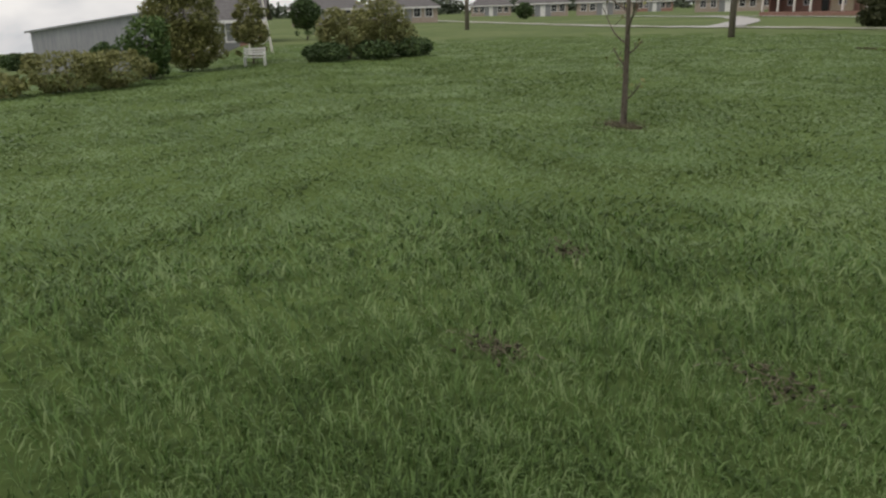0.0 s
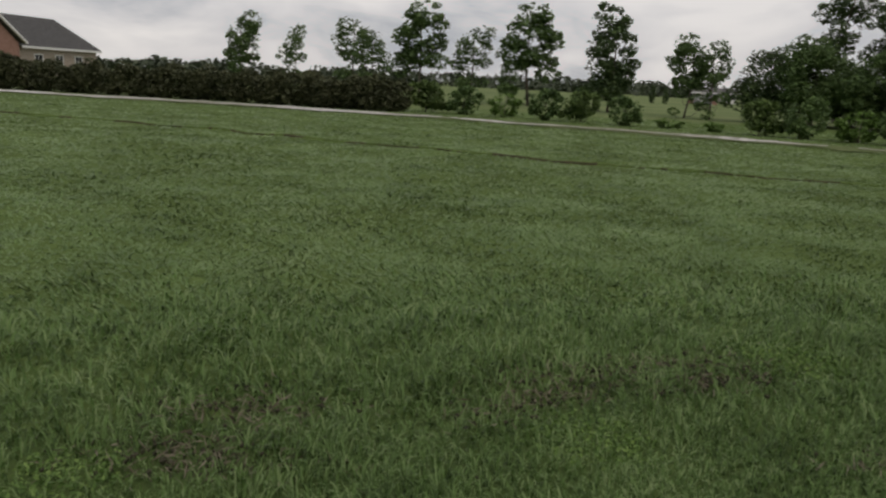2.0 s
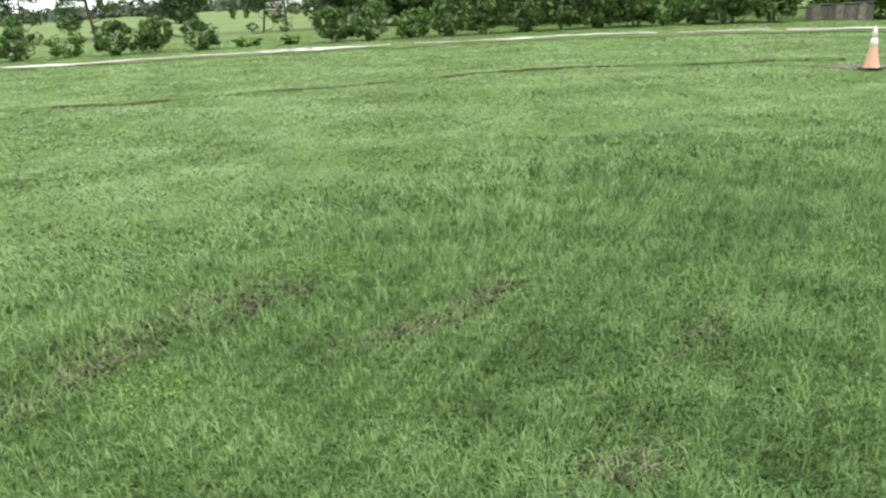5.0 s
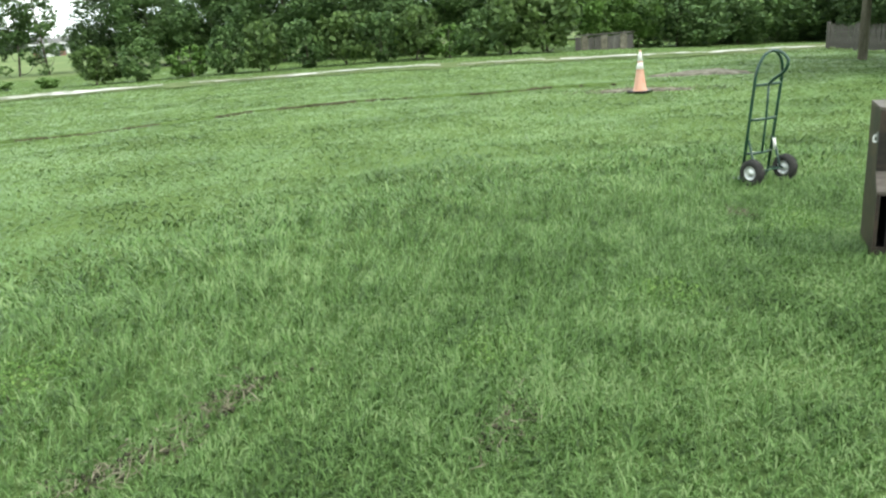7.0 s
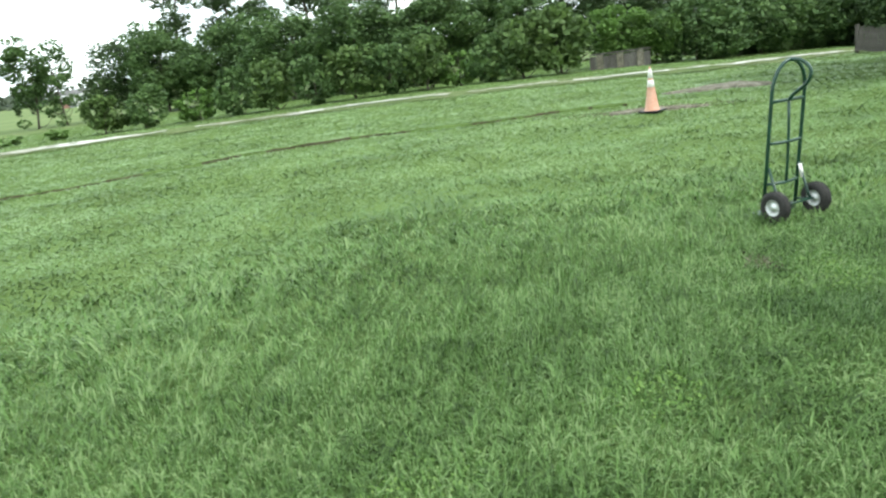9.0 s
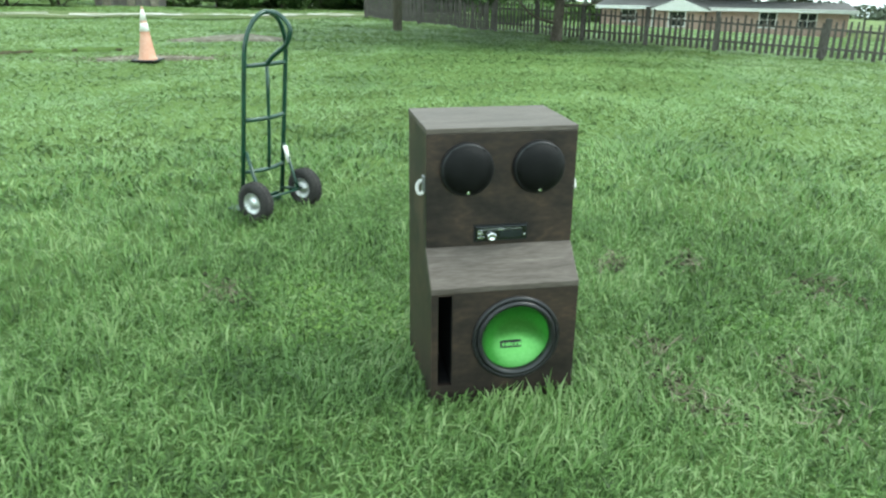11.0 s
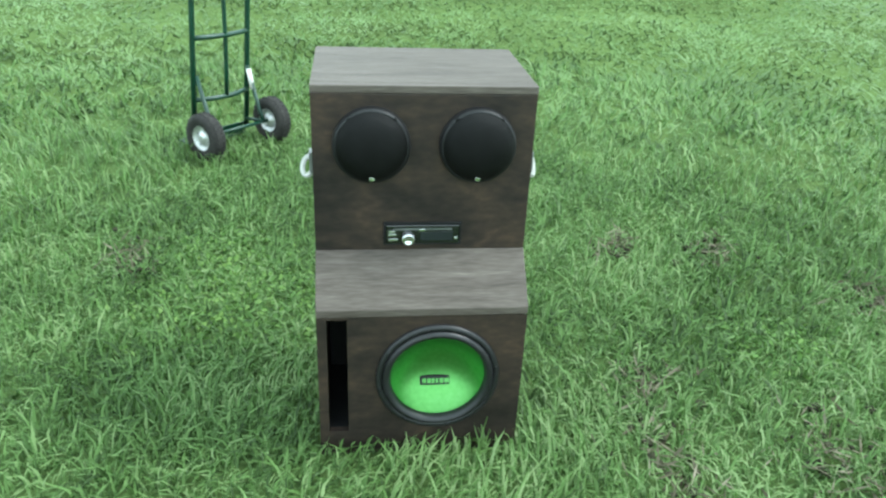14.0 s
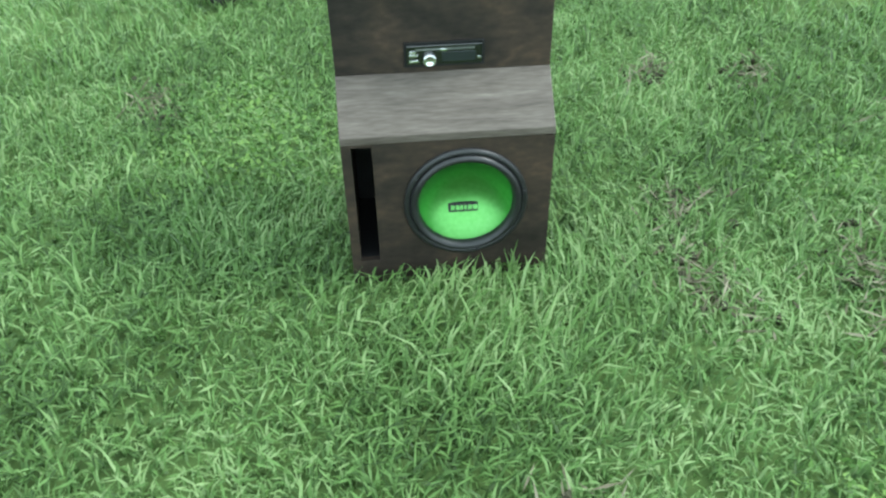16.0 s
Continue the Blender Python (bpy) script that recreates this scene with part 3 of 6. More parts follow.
        part("grille_mesh", lathe(bmesh.new(), [(0.083, -0.0232), (0.077, -0.031), (0.064, -0.040), (0.046, -0.046), (0.024, -0.050), (0.0, -0.051)], 44, m), M_MESHBLACK, sp, smooth=True)
        part("grille_badge", lathe(bmesh.new(), [(0.0065, -0.028), (0.0065, -0.035), (0.005, -0.0365), (0.0, -0.037)], 16, Matrix.Translation((sx, B, 0.889 - 0.0735))), M_CHROME, sp, "tiny bright badge")
        for k in (0.9, 2.24):
            part("grille_tab", lathe(bmesh.new(), [(0.005, -0.019), (0.005, -0.0235), (0.0, -0.024)], 10, Matrix.Translation((sx + 0.083 * math.cos(k), B, 0.889 + 0.083 * math.sin(k)))), M_MESHBLACK, sp)

    # car radio let into the upper front
    r = new("car_radio")
    r.parent = t
    tagged(r, "black car radio with a round chrome knob")
    rx, rz = 0.002, 0.660
    bm = bmesh.new()
    box(bm, rx - 0.096, B - 0.006, rz - 0.030, rx + 0.096, B + 0.004, rz - 0.026, 0.001)
    box(bm, rx - 0.096, B - 0.006, rz + 0.026, rx + 0.096, B + 0.004, rz + 0.030, 0.001)
    box(bm, rx - 0.096, B - 0.006, rz - 0.026, rx - 0.091, B + 0.004, rz + 0.026, 0.001)
    box(bm, rx + 0.091, B - 0.006, rz - 0.026, rx + 0.096, B + 0.004, rz + 0.026, 0.001)
    part("radio_frame", bm, M_BLACK, r)
    part("radio_face", box(bmesh.new(), rx - 0.0905, B - 0.010, rz - 0.0255, rx + 0.0905, B + 0.002, rz + 0.0255, 0.003), M_GLOSS, r, "glossy black radio face")
    part("disc_slot", box(bmesh.new(), rx - 0.07, B - 0.0112, rz + 0.013, rx + 0.072, B - 0.009, rz + 0.017), M_CHROMEDARK, r)
    part("display", box(bmesh.new(), rx - 0.006, B - 0.0116, rz - 0.016, rx + 0.074, B - 0.0095, rz + 0.008, 0.001), M_GLASS, r, "dark display window")
    part("volume_knob", lathe(bmesh.new(), [(0.0165, -0.010), (0.0165, -0.018), (0.0145, -0.024), (0.010, -0.025), (0.009, -0.022), (0.0, -0.022)], 28, Matrix.Translation((rx - 0.036, B, rz - 0.009))), [M_CHROME], r, "round chrome knob", smooth=True)
    for bx, bz, bw in ((-0.084, -0.016, 0.022), (-0.084, -0.002, 0.02), (-0.084, 0.006, 0.016), (-0.010, 0.010, 0.016), (0.078, -0.012, 0.008)):
        part("button", box(bmesh.new(), rx + bx, B - 0.0128, rz + bz, rx + bx + bw, B - 0.0095, rz + bz + 0.006, 0.001), M_CHROME, r)

    # rope handles with a ring on either side
    for s in (-1, 1):
        h = new("rope_handle")
        h.parent = t
        tagged(h, "pale ring handle on a small bracket")
        xx = s * W
        part("bracket", box(bmesh.new(), xx - 0.002 if s > 0 else xx - 0.008, B + 0.020, 0.808, xx + 0.008 if s > 0 else xx + 0.002, B + 0.052, 0.862, 0.002), M_CHROMEDARK, h)
        ring = [(xx + s * ((0.012 + 0.013 * math.cos(a)) if s < 0 else (0.008 + 0.005 * math.cos(a))), B + 0.036 + 0.012 * math.sin(a), 0.822 + 0.019 * math.sin(a) - 0.006 * math.cos(a)) for a in [k * math.tau / 18 for k in range(18)]]
        part("ring", tube(bmesh.new(), ring, 0.0062, 8, closed=True), M_ROPE, h, smooth=True)


M_GLOSS = material("gloss_black", [(0.006, 0.006, 0.007), (0.010, 0.010, 0.011)], scale=14, fine=80, rough=0.12, spec=0.6, coat=0.5)
M_CHROMEDARK = material("dull_steel", [(0.22, 0.23, 0.24), (0.34, 0.34, 0.35)], scale=18, fine=90, rough=0.4, metal=0.8)
build_speaker()


# ---------------------------------------------------------------- hand truck
def build_truck():
    t = thing("hand_truck", "dark green steel hand truck standing upright on the grass", "hand truck", m=Matrix.Translation((7.61, 5.15, 0.0)) @ Matrix.Rotation(radians(1.7), 4, Vector((0.78, 0.63, 0))) @ pose(0, 0, 0, 0, 0, -2))  # leans a little on the uneven turf

    def yf(z):
        return 0.165 - 0.075 * z

    hw = 0.182
    loop = [(-hw, yf(0.045), 0.045), (-hw, yf(0.5), 0.5), (-hw, yf(1.0), 1.0)]
    loop += [(-hw * math.cos(a), yf(1.0 + 0.245 * math.sin(a)), 1.0 + 0.245 * math.sin(a)) for a in [k * math.pi / 14 for k in range(1, 14)]]
    loop += [(hw, yf(1.0), 1.0), (hw, yf(0.5), 0.5), (hw, yf(0.045), 0.045)]
    part("frame", tube(bmesh.new(), loop, 0.0148, 10), M_TRUCK, t, smooth=True)
    for z, bow in ((0.935, 0.012), (0.605, 0.035), (0.275, 0.045)):
        pts = [(x, yf(z) - bow * (1 - (x / hw) ** 2), z) for x in np.linspace(-hw, hw, 9)]
        bm = bmesh.new()
        tube(bm, pts, 0.0135, 8)
        part("cross_bar", bm, M_TRUCK, t, smooth=True)
    part("centre_strap", tube(bmesh.new(), [(0.0, yf(z) - b, z) for z, b in ((0.935, 0.012), (0.77, 0.026), (0.605, 0.037), (0.44, 0.044), (0.275, 0.046))], 0.0115, 8), M_TRUCK, t, smooth=True)
    grip = curve_pts([(0.0, yf(1.245), 1.245), (0.0, yf(1.24) - 0.10, 1.235), (0.0, yf(1.2) - 0.185, 1.165), (0.0, yf(1.1) - 0.165, 1.07), (0.0, yf(0.97) - 0.06, 0.985), (0.0, yf(0.935) - 0.012, 0.935)], 6)
    part("handle", tube(bmesh.new(), grip, 0.0148, 10), M_TRUCK, t, smooth=True)
    part("axle", tube(bmesh.new(), [(-0.25, 0.0, 0.118), (0.25, 0.0, 0.118)], 0.009, 8), M_TRUCK, t, smooth=True)
    for s in (-1, 1):
        b = part("wheel_bracket", tube(bmesh.new(), [(s * 0.172, yf(0.40) - 0.012, 0.41), (s * 0.172, 0.03, 0.17), (s * 0.172, 0.0, 0.115)], 0.0115, 8), M_TRUCK, t, smooth=True)
        part("lower_stay", tube(bmesh.new(), [(s * 0.176, yf(0.1), 0.10), (s * 0.176, 0.0, 0.118)], 0.010, 8), M_TRUCK, b, smooth=True)
        if s > 0:
            part("stay_sleeve", tube(bmesh.new(), [(0.172, yf(0.40) - 0.022, 0.395), (0.172, 0.082, 0.285)], 0.0145, 10), M_COLLAR, b, "bare pale metal sleeve", smooth=True)
        w = new("wheel")
        w.parent = t
        turn = Matrix.Translation((s * 0.232, 0, 0.118)) @ Matrix.Rotation(radians(90), 4, "Z")
        tread = [(0.066, -0.034), (0.080, -0.041), (0.098, -0.043), (0.113, -0.038), (0.1235, -0.026), (0.1265, -0.010), (0.1265, 0.010), (0.1235, 0.026), (0.113, 0.038), (0.098, 0.043), (0.080, 0.041), (0.066, 0.034)]
        tyre = part("tyre", lathe(bmesh.new(), tread, 40, turn), M_RUBBER, w, "black pneumatic tyre", smooth=True)
        bm = bmesh.new()
        for k in range(30):
            a = k * math.tau / 30
            mm = turn @ Matrix.Rotation(a, 4, "Y")
            for yy in (-0.020, 0.012):
                r = bmesh.ops.create_cube(bm, size=1)
                bmesh.ops.scale(bm, vec=(0.006, 0.016, 0.013), verts=r["verts"])
                bmesh.ops.translate(bm, vec=(0.1265, yy + 0.004, 0.0), verts=r["verts"])
                bmesh.ops.transform(bm, matrix=mm, verts=r["verts"])
        part("tread", bm, M_RUBBER, tyre)
        part("rim", lathe(bmesh.new(), [(0.067, -0.036), (0.069, -0.032), (0.060, -0.026), (0.050, -0.018), (0.030, -0.020), (0.022, -0.034), (0.014, -0.036), (0.0, -0.036)], 32, turn), M_RIM, w, "silver steel rim", smooth=True)
        part("rim", lathe(bmesh.new(), [(0.067, 0.036), (0.069, 0.032), (0.060, 0.026), (0.050, 0.018), (0.030, 0.020), (0.022, 0.034), (0.014, 0.036), (0.0, 0.036)], 32, turn), M_RIM, w, smooth=True)
        for k in range(4):
            a = k * math.tau / 4 + 0.4
            for yy in (-0.022, 0.022):
                part("rim_bolt", lathe(bmesh.new(), [(0.005, -0.004), (0.005, 0.004)], 6, turn @ Matrix.Translation((0.042 * math.cos(a), yy, 0.042 * math.sin(a)))), M_CHROMEDARK, w)
    bm = box(bmesh.new(), -0.19, yf(0) - 0.004, 0.012, 0.19, yf(0) + 0.13, 0.018, 0.002)
    box(bm, -0.19, yf(0) + 0.012, 0.018, 0.19, yf(0) + 0.018, 0.075)
    part("toe_plate", bm, M_TRUCK, t)


build_truck()


# ---------------------------------------------------------------- traffic cone, bare soil, dirt mound
def build_cone():
    x, y = 12.62, 12.1
    t = thing("traffic_cone", "faded orange traffic cone with white collars, on bare soil", "traffic cone", m=pose(x, y, gz(x, y) + 0.02, 0, 0, 20))
    up = Matrix.Rotation(radians(90), 4, "X")
    part("base", box(bmesh.new(), -0.19, -0.19, 0.0, 0.19, 0.19, 0.032, 0.012), M_BLACK, t, "black rubber base plate")
    h = 0.83

    def r(z):
        return 0.135 - 0.119 * z / h

    part("cone_body", lathe(bmesh.new(), [(0.152, 0.030), (0.146, 0.045), (r(0.05), 0.055), (r(0.44), 0.44), (r(0.80), 0.80), (r(h) - 0.004, h), (r(h) - 0.012, h + 0.001), (0.012, h - 0.03)], 28, up), M_ORANGE, t, smooth=True)
    for z0, z1 in ((0.46, 0.585), (0.62, 0.79)):
        part("collar", lathe(bmesh.new(), [(r(z0), z0), (r(z0) + 0.004, z0 + 0.002), (r(z1) + 0.004, z1 - 0.002), (r(z1), z1)], 28, up), M_COLLAR, t, "white reflective collar", smooth=True)


build_cone()


def dirt(name, x, y, rx, ry, turn, height, mat, label, category, seed, kind=""):
    """An uneven heap or bare patch of soil with a ragged rim."""
    rng = np.random.default_rng(seed)
    bm = bmesh.new()
    rings, seg, grid = 9, 36, []
    ph = rng.uniform(0, 6, 6)
    for i in range(1, rings + 1):
        f = i / rings
        row = []
        for k in range(seg):
            a = k * math.tau / seg
            rag = 1 + 0.16 * math.sin(3 * a + ph[0]) + 0.10 * math.sin(7 * a + ph[1]) + rng.uniform(-0.05, 0.05)
            lx, ly = f * rx * rag * math.cos(a), f * ry * rag * math.sin(a)
            c, s = math.cos(radians(turn)), math.sin(radians(turn))
            px, py = x + lx * c - ly * s, y + lx * s + ly * c
            hgt = height * (1 - f * f) * (1 + 0.5 * math.sin(lx * 5 + ph[2]) * math.sin(ly * 6 + ph[3])) + rng.uniform(-0.5, 0.5) * 0.018 * (1 - f)
            row.append(bm.verts.new((px, py, gz(px, py) + (0.03 if i < rings else -0.03) + hgt)))
        grid.append(row)
    mid = bm.verts.new((x, y, gz(x, y) + 0.03 + height))
    for k in range(seg):
        bm.faces.new((mid, grid[0][k], grid[0][(k + 1) % seg]))
    for a, b in zip(grid, grid[1:]):
        for k in range(seg):
            bm.faces.new((a[k], b[k], b[(k + 1) % seg], a[(k + 1) % seg]))
    ob = part(name, bm, mat, smooth=True)
    return tagged(ob, label, category, kind=kind)


# bare places: x, y, half length, half width, turn
BARE = [(12.9, 12.4, 0.95, 0.26, -45), (0.0, 4.35, 0.60, 0.12, 30), (-0.50, 3.75, 0.40, 0.12, 40), (1.35, 3.5, 0.32, 0.11, 20),
        (-5.1, 1.62, 0.16, 0.09, 0), (7.9, 2.62, 0.13, 0.06, 30), (7.95, 1.97, 0.17, 0.10, 0), (6.78, 1.95, 0.19, 0.09, 20),
        (6.5, 2.3, 0.13, 0.07, 50), (-10.6, 5.02, 0.34, 0.24, 0), (5.62, 2.25, 0.10, 0.06, 10),
        (-1.9, 3.05, 0.34, 0.16, 20), (-1.85, 2.5, 0.40, 0.14, 15), (-2.8, 1.65, 0.22, 0.10, 0), (-3.58, 0.53, 0.22, 0.10, 20),
        (0.48, 4.3, 0.34, 0.12, 35), (1.95, 3.85, 0.22, 0.09, 25), (2.93, 2.87, 0.20, 0.08, 40), (1.88, 1.8, 0.20, 0.10, 0),
        (7.7, 2.97, 0.10, 0.05, 0), (6.8, 2.5, 0.09, 0.06, 0), (6.4, 4.45, 0.14, 0.06, 60)]
# patches of low broad-leaved weeds: x, y, radius
WEEDS = [(6.35, 3.85, 0.42), (6.65, 4.2, 0.26), (-0.2, 3.3, 0.34), (6.0, 1.7, 0.22), (7.3, 2.2, 0.25), (3.4, 3.6, 0.35), (1.0, 4.9, 0.4), (4.6, 3.6, 0.3), (-2.3, 2.2, 0.25)]
for i in (0, 9):
    bx, by, b1, b2, bt = BARE[i]
    dirt("bare_soil", bx, by, b1, b2, bt, 0.0 if i else 0.02, M_SOIL if i else M_DRYSOIL, "ring of bare dark soil under the sapling" if i else "dry bare soil round the traffic cone", "soil", 20 + i, "stuff")


def build_clods():
    """Loose dark crumbs of soil and thatch in the thin places of the lawn."""
    rng = np.random.default_rng(29)
    V, F = [], []
    for i, (bx, by, b1, b2, bt) in enumerate(BARE):
        if i in (0, 9):
            continue
        c, s_ = math.cos(radians(bt)), math.sin(radians(bt))
        for _ in range(int(12 + 1300 * b1 * b2)):
            u, v = rng.normal(0, b1 * 0.75), rng.normal(0, b2 * 0.9)
            x, y = bx + u * c - v * s_, by + u * s_ + v * c
            r, z = rng.uniform(0.006, 0.017), gz(x, y) + rng.uniform(0.018, 0.04)
            k = len(V)
            for d in ((1, 0, 0), (0, 1, 0), (-1, 0, 0), (0, -1, 0), (0, 0, 0.7), (0, 0, -2.0)):
                V.append((x + r * (d[0] * rng.uniform(0.6, 1.6) + rng.uniform(-0.3, 0.3)), y + r * (d[1] * rng.uniform(0.6, 1.6) + rng.uniform(-0.3, 0.3)), z + r * d[2]))
            for q in range(4):
                F.append((k + q, k + (q + 1) % 4, k + 4))
                F.append((k + (q + 1) % 4, k + q, k + 5))
    me = bpy.data.meshes.new("soil_crumbs")
    me.from_pydata(V, [], F)
    me.materials.append(M_GAP)
    tagged(new("soil_crumbs", me), "dark crumbs of soil and thatch in thin places of the lawn", "soil", kind="stuff")


build_clods()
dirt("dirt_mound", 16.6, 14.0, 1.2, 0.5, -40, 0.075, M_DRYSOIL, "low mound of pale dry dirt in the lawn", "dirt mound", 50)


def build_rut():
    """A washed-out step in the lawn: a ragged soil face, grassed over behind."""
    rng = np.random.default_rng(7)
    pts = curve_pts([(x, y, 0) for x, y in RUT], 30)
    bm = bmesh.new()
    rows = []
    for i, p in enumerate(pts):
        d = (pts[min(i + 1, len(pts) - 1)] - pts[max(i - 1, 0)]).normalized()
        side = Vector((-d.y, d.x, 0)) * (1 if -d.y * 0 + d.x > 0 else -1)
        h = max(0.022, 0.044 + 0.010 * math.sin(i * 0.11) + 0.010 * math.sin(i * 0.43 + 1) + rng.uniform(-0.012, 0.012))
        row = []
        for s_, z in ((-0.05 + rng.uniform(-0.03, 0.03), -0.03), (-0.02 + rng.uniform(-0.02, 0.02), h * 0.5), (0.01 + rng.uniform(-0.03, 0.03), h), (0.35, h * 0.7), (1.0, -0.03)):
            q = p + side * s_
            row.append(bm.verts.new((q.x, q.y, gz(q.x, q.y) + z)))
        rows.append(row)
    for i, (a, b) in enumerate(zip(rows, rows[1:])):
        worn = math.sin(i * 0.21) + 0.8 * math.sin(i * 0.57 + 2) + rng.uniform(-0.6, 0.6)
        for k in range(4):
            bm.faces.new((a[k], a[k + 1], b[k + 1], b[k])).material_index = 0 if k < 2 and worn > -0.15 else 1
    tagged(part("rut", bm, [M_SOIL, M_GROUND], smooth=True), "narrow washed-out step of bare soil across the lawn", "rut", kind="stuff")


build_rut()


# ---------------------------------------------------------------- grass
def build_grass():
    rng = np.random.default_rng(11)
    track = np.array([(-0.3, -0.4), (0.1, -0.4), (0.5, -0.6), (1.4, 0.4), (2.0, 1.0), (2.6, 1.3), (3.2, 1.6), (4.0, 1.85), (4.8, 2.0)])
    near, far = 2.9, 48.0
    out = []
    for _ in range(46):
        n = 60000
        # radius drawn so that the density falls with the square of the distance
        pick = rng.uniform(size=n)
        c = track[rng.integers(0, len(track), n)]
        inner = rng.uniform(size=n) < 0.25
        r = np.where(inner, near * np.sqrt(pick), near * (far / near) ** pick)
        a = rng.uniform(-0.60, math.pi + 0.40, n)
        a = np.where(inner & (rng.uniform(size=n) < 0.4), rng.uniform(0, math.tau, n), a)
        p = c + np.stack([r * np.cos(a), r * np.sin(a)], 1)
        d = np.min(np.linalg.norm(p[:, None] - track[None], axis=2), axis=1)
        ok = p[:, 1] + rng.uniform(-0.7, 0.7, n) > np.where(p[:, 0] < 0, -1.9 + 0.31 * p[:, 0], -1.7 - 0.02 * p[:, 0])
        out.append(np.c_[p, d][ok])
    P = np.concatenate(out)
    # thin out by clumps and bare places
    clump = 0.5 + 0.5 * np.sin(P[:, 0] * 5.1 + 2 * np.sin(P[:, 1] * 3.7)) * np.sin(P[:, 1] * 5.7 + 2 * np.sin(P[:, 0] * 2.9))
    keep = rng.uniform(size=len(P)) < 0.62 + 0.38 * clump
    for bx, by, b1, b2, bt in BARE:
        c, s = math.cos(radians(bt)), math.sin(radians(bt))
        u, v = (P[:, 0] - bx) * c + (P[:, 1] - by) * s, -(P[:, 0] - bx) * s + (P[:, 1] - by) * c
        keep &= ((u / b1) ** 2 + (v / b2) ** 2 > rng.uniform(0.2, 1.5, len(P))) | (rng.uniform(size=len(P)) < (0.36 if b1 > 0.3 else 0.55))
    for wx, wy, wr in WEEDS:
        keep &= ((P[:, 0] - wx) ** 2 + (P[:, 1] - wy) ** 2 > (wr * rng.uniform(0.3, 1.2, len(P))) ** 2) | (rng.uniform(size=len(P)) < 0.30)
    u, v = (P[:, 0] - 16.6) * 0.766 - (P[:, 1] - 14.0) * 0.643, (P[:, 0] - 16.6) * 0.643 + (P[:, 1] - 14.0) * 0.766
    keep &= (u / 1.25) ** 2 + (v / 0.62) ** 2 > 0.9
    line = np.array([(q.x, q.y) for q in curve_pts([(x, y, 0) for x, y in RUT], 14)])
    lane = np.array([(q.x, q.y) for q in curve_pts([(x, y, 0) for x, y in ROAD], 8)])
    farp = P[:, 2] > 9
    dr, dl = np.full(len(P), 9.0), np.full(len(P), 9.0)
    for i in range(0, farp.sum(), 40000):
        idx = np.nonzero(farp)[0][i:i + 40000]
        dr[idx] = np.min(np.linalg.norm(P[idx, None, :2] - line[None], axis=2), axis=1)
        dl[idx] = np.min(np.linalg.norm(P[idx, None, :2] - lane[None], axis=2), axis=1)
    keep &= (dr > rng.uniform(-0.12, 0.12, len(P))) & (dl > rng.uniform(0.7, 1.5, len(P)))
    # the foot of the tower and of the hand truck's wheels
    c, s = math.cos(radians(-50.0)), math.sin(radians(-50.0))
    u, v = (P[:, 0] - 6.15) * c + (P[:, 1] - 2.9) * s, -(P[:, 0] - 6.15) * s + (P[:, 1] - 2.9) * c
    keep &= ~((np.abs(u) < 0.265) & (v > -0.004) & (v < 0.495))
    P, dr = P[keep][:GRASS_MAX], dr[keep][:GRASS_MAX]
    n = len(P)
    x, y, d = P.T
    scale = np.maximum(d, near) / near
    patch = 0.5 + 0.5 * np.sin(x * 0.9 + 1.3 * np.sin(y * 0.7)) * np.sin(y * 1.1 + 1.1 * np.sin(x * 0.6 + 1))
    tuft = 0.5 + 0.5 * np.sin(x * 2.6 + 2.2 * np.sin(y * 1.9 + 0.7)) * np.sin(y * 3.3 + 1.9 * np.sin(x * 1.7))
    h = (0.034 + 0.022 * patch + 0.034 * tuft ** 2) * np.clip(0.55 + 0.22 * d, 0.85, 1.25) * rng.uniform(0.45, 1.35, n) * (1 - 0.03 * np.minimum(scale - 1, 4))
    h = np.where(np.hypot(x - 6.15, y - 2.9) < 0.5, h * 1.3, h)
    h = np.where(d > 7, h * 0.72, h)
    tall = rng.uniform(size=n) < 0.012
    h = np.where(tall, h * 1.7, h)
    w = 0.0064 * rng.uniform(0.5, 1.5, n) * scale ** 0.86
    ang = rng.uniform(0, math.tau, n)
    face = ang + rng.uniform(-0.7, 0.7, n) + math.pi / 2
    bend = h * rng.uniform(0.2, 1.35, n) * (1 + 0.42 * np.minimum(scale - 1, 4))
    # neighbouring blades lean the same way, in drifts
    lean = 2.6 * np.sin(0.8 * x + 1.2 * np.sin(0.9 * y)) + 2.1 * np.sin(1.1 * y + 0.7 * x)
    ang = np.where(rng.uniform(size=n) < 0.35, lean + rng.normal(0, 0.5, n), ang)
    face = ang + rng.uniform(-0.7, 0.7, n) + math.pi / 2
    # most blades stand in small tussocks and fan out from them
    cell = 0.062 * scale ** 0.8
    ix, iy = np.floor(x / cell), np.floor(y / cell)
    tx = (ix + 0.5 + 0.38 * np.sin(ix * 12.99 + iy * 78.23)) * cell
    ty = (iy + 0.5 + 0.38 * np.sin(ix * 39.35 + iy * 11.14)) * cell
    in_tuft = (rng.uniform(size=n) < 0.74 * np.clip(2.3 - scale, 0, 1)) & (np.hypot(x - 6.15, y - 2.9) > 0.7)
    fan = np.arctan2(y - ty, x - tx) + rng.normal(0, 0.5, n)
    ang = np.where(in_tuft, fan, ang)
    face = np.where(in_tuft, fan + rng.uniform(-0.6, 0.6, n) + math.pi / 2, face)
    x, y = np.where(in_tuft, tx + (x - tx) * 0.5, x), np.where(in_tuft, ty + (y - ty) * 0.5, y)
    h = np.where(in_tuft, h * (0.75 + 0.5 * (0.5 + 0.5 * np.sin(ix * 7.3 + iy * 5.1))), h)
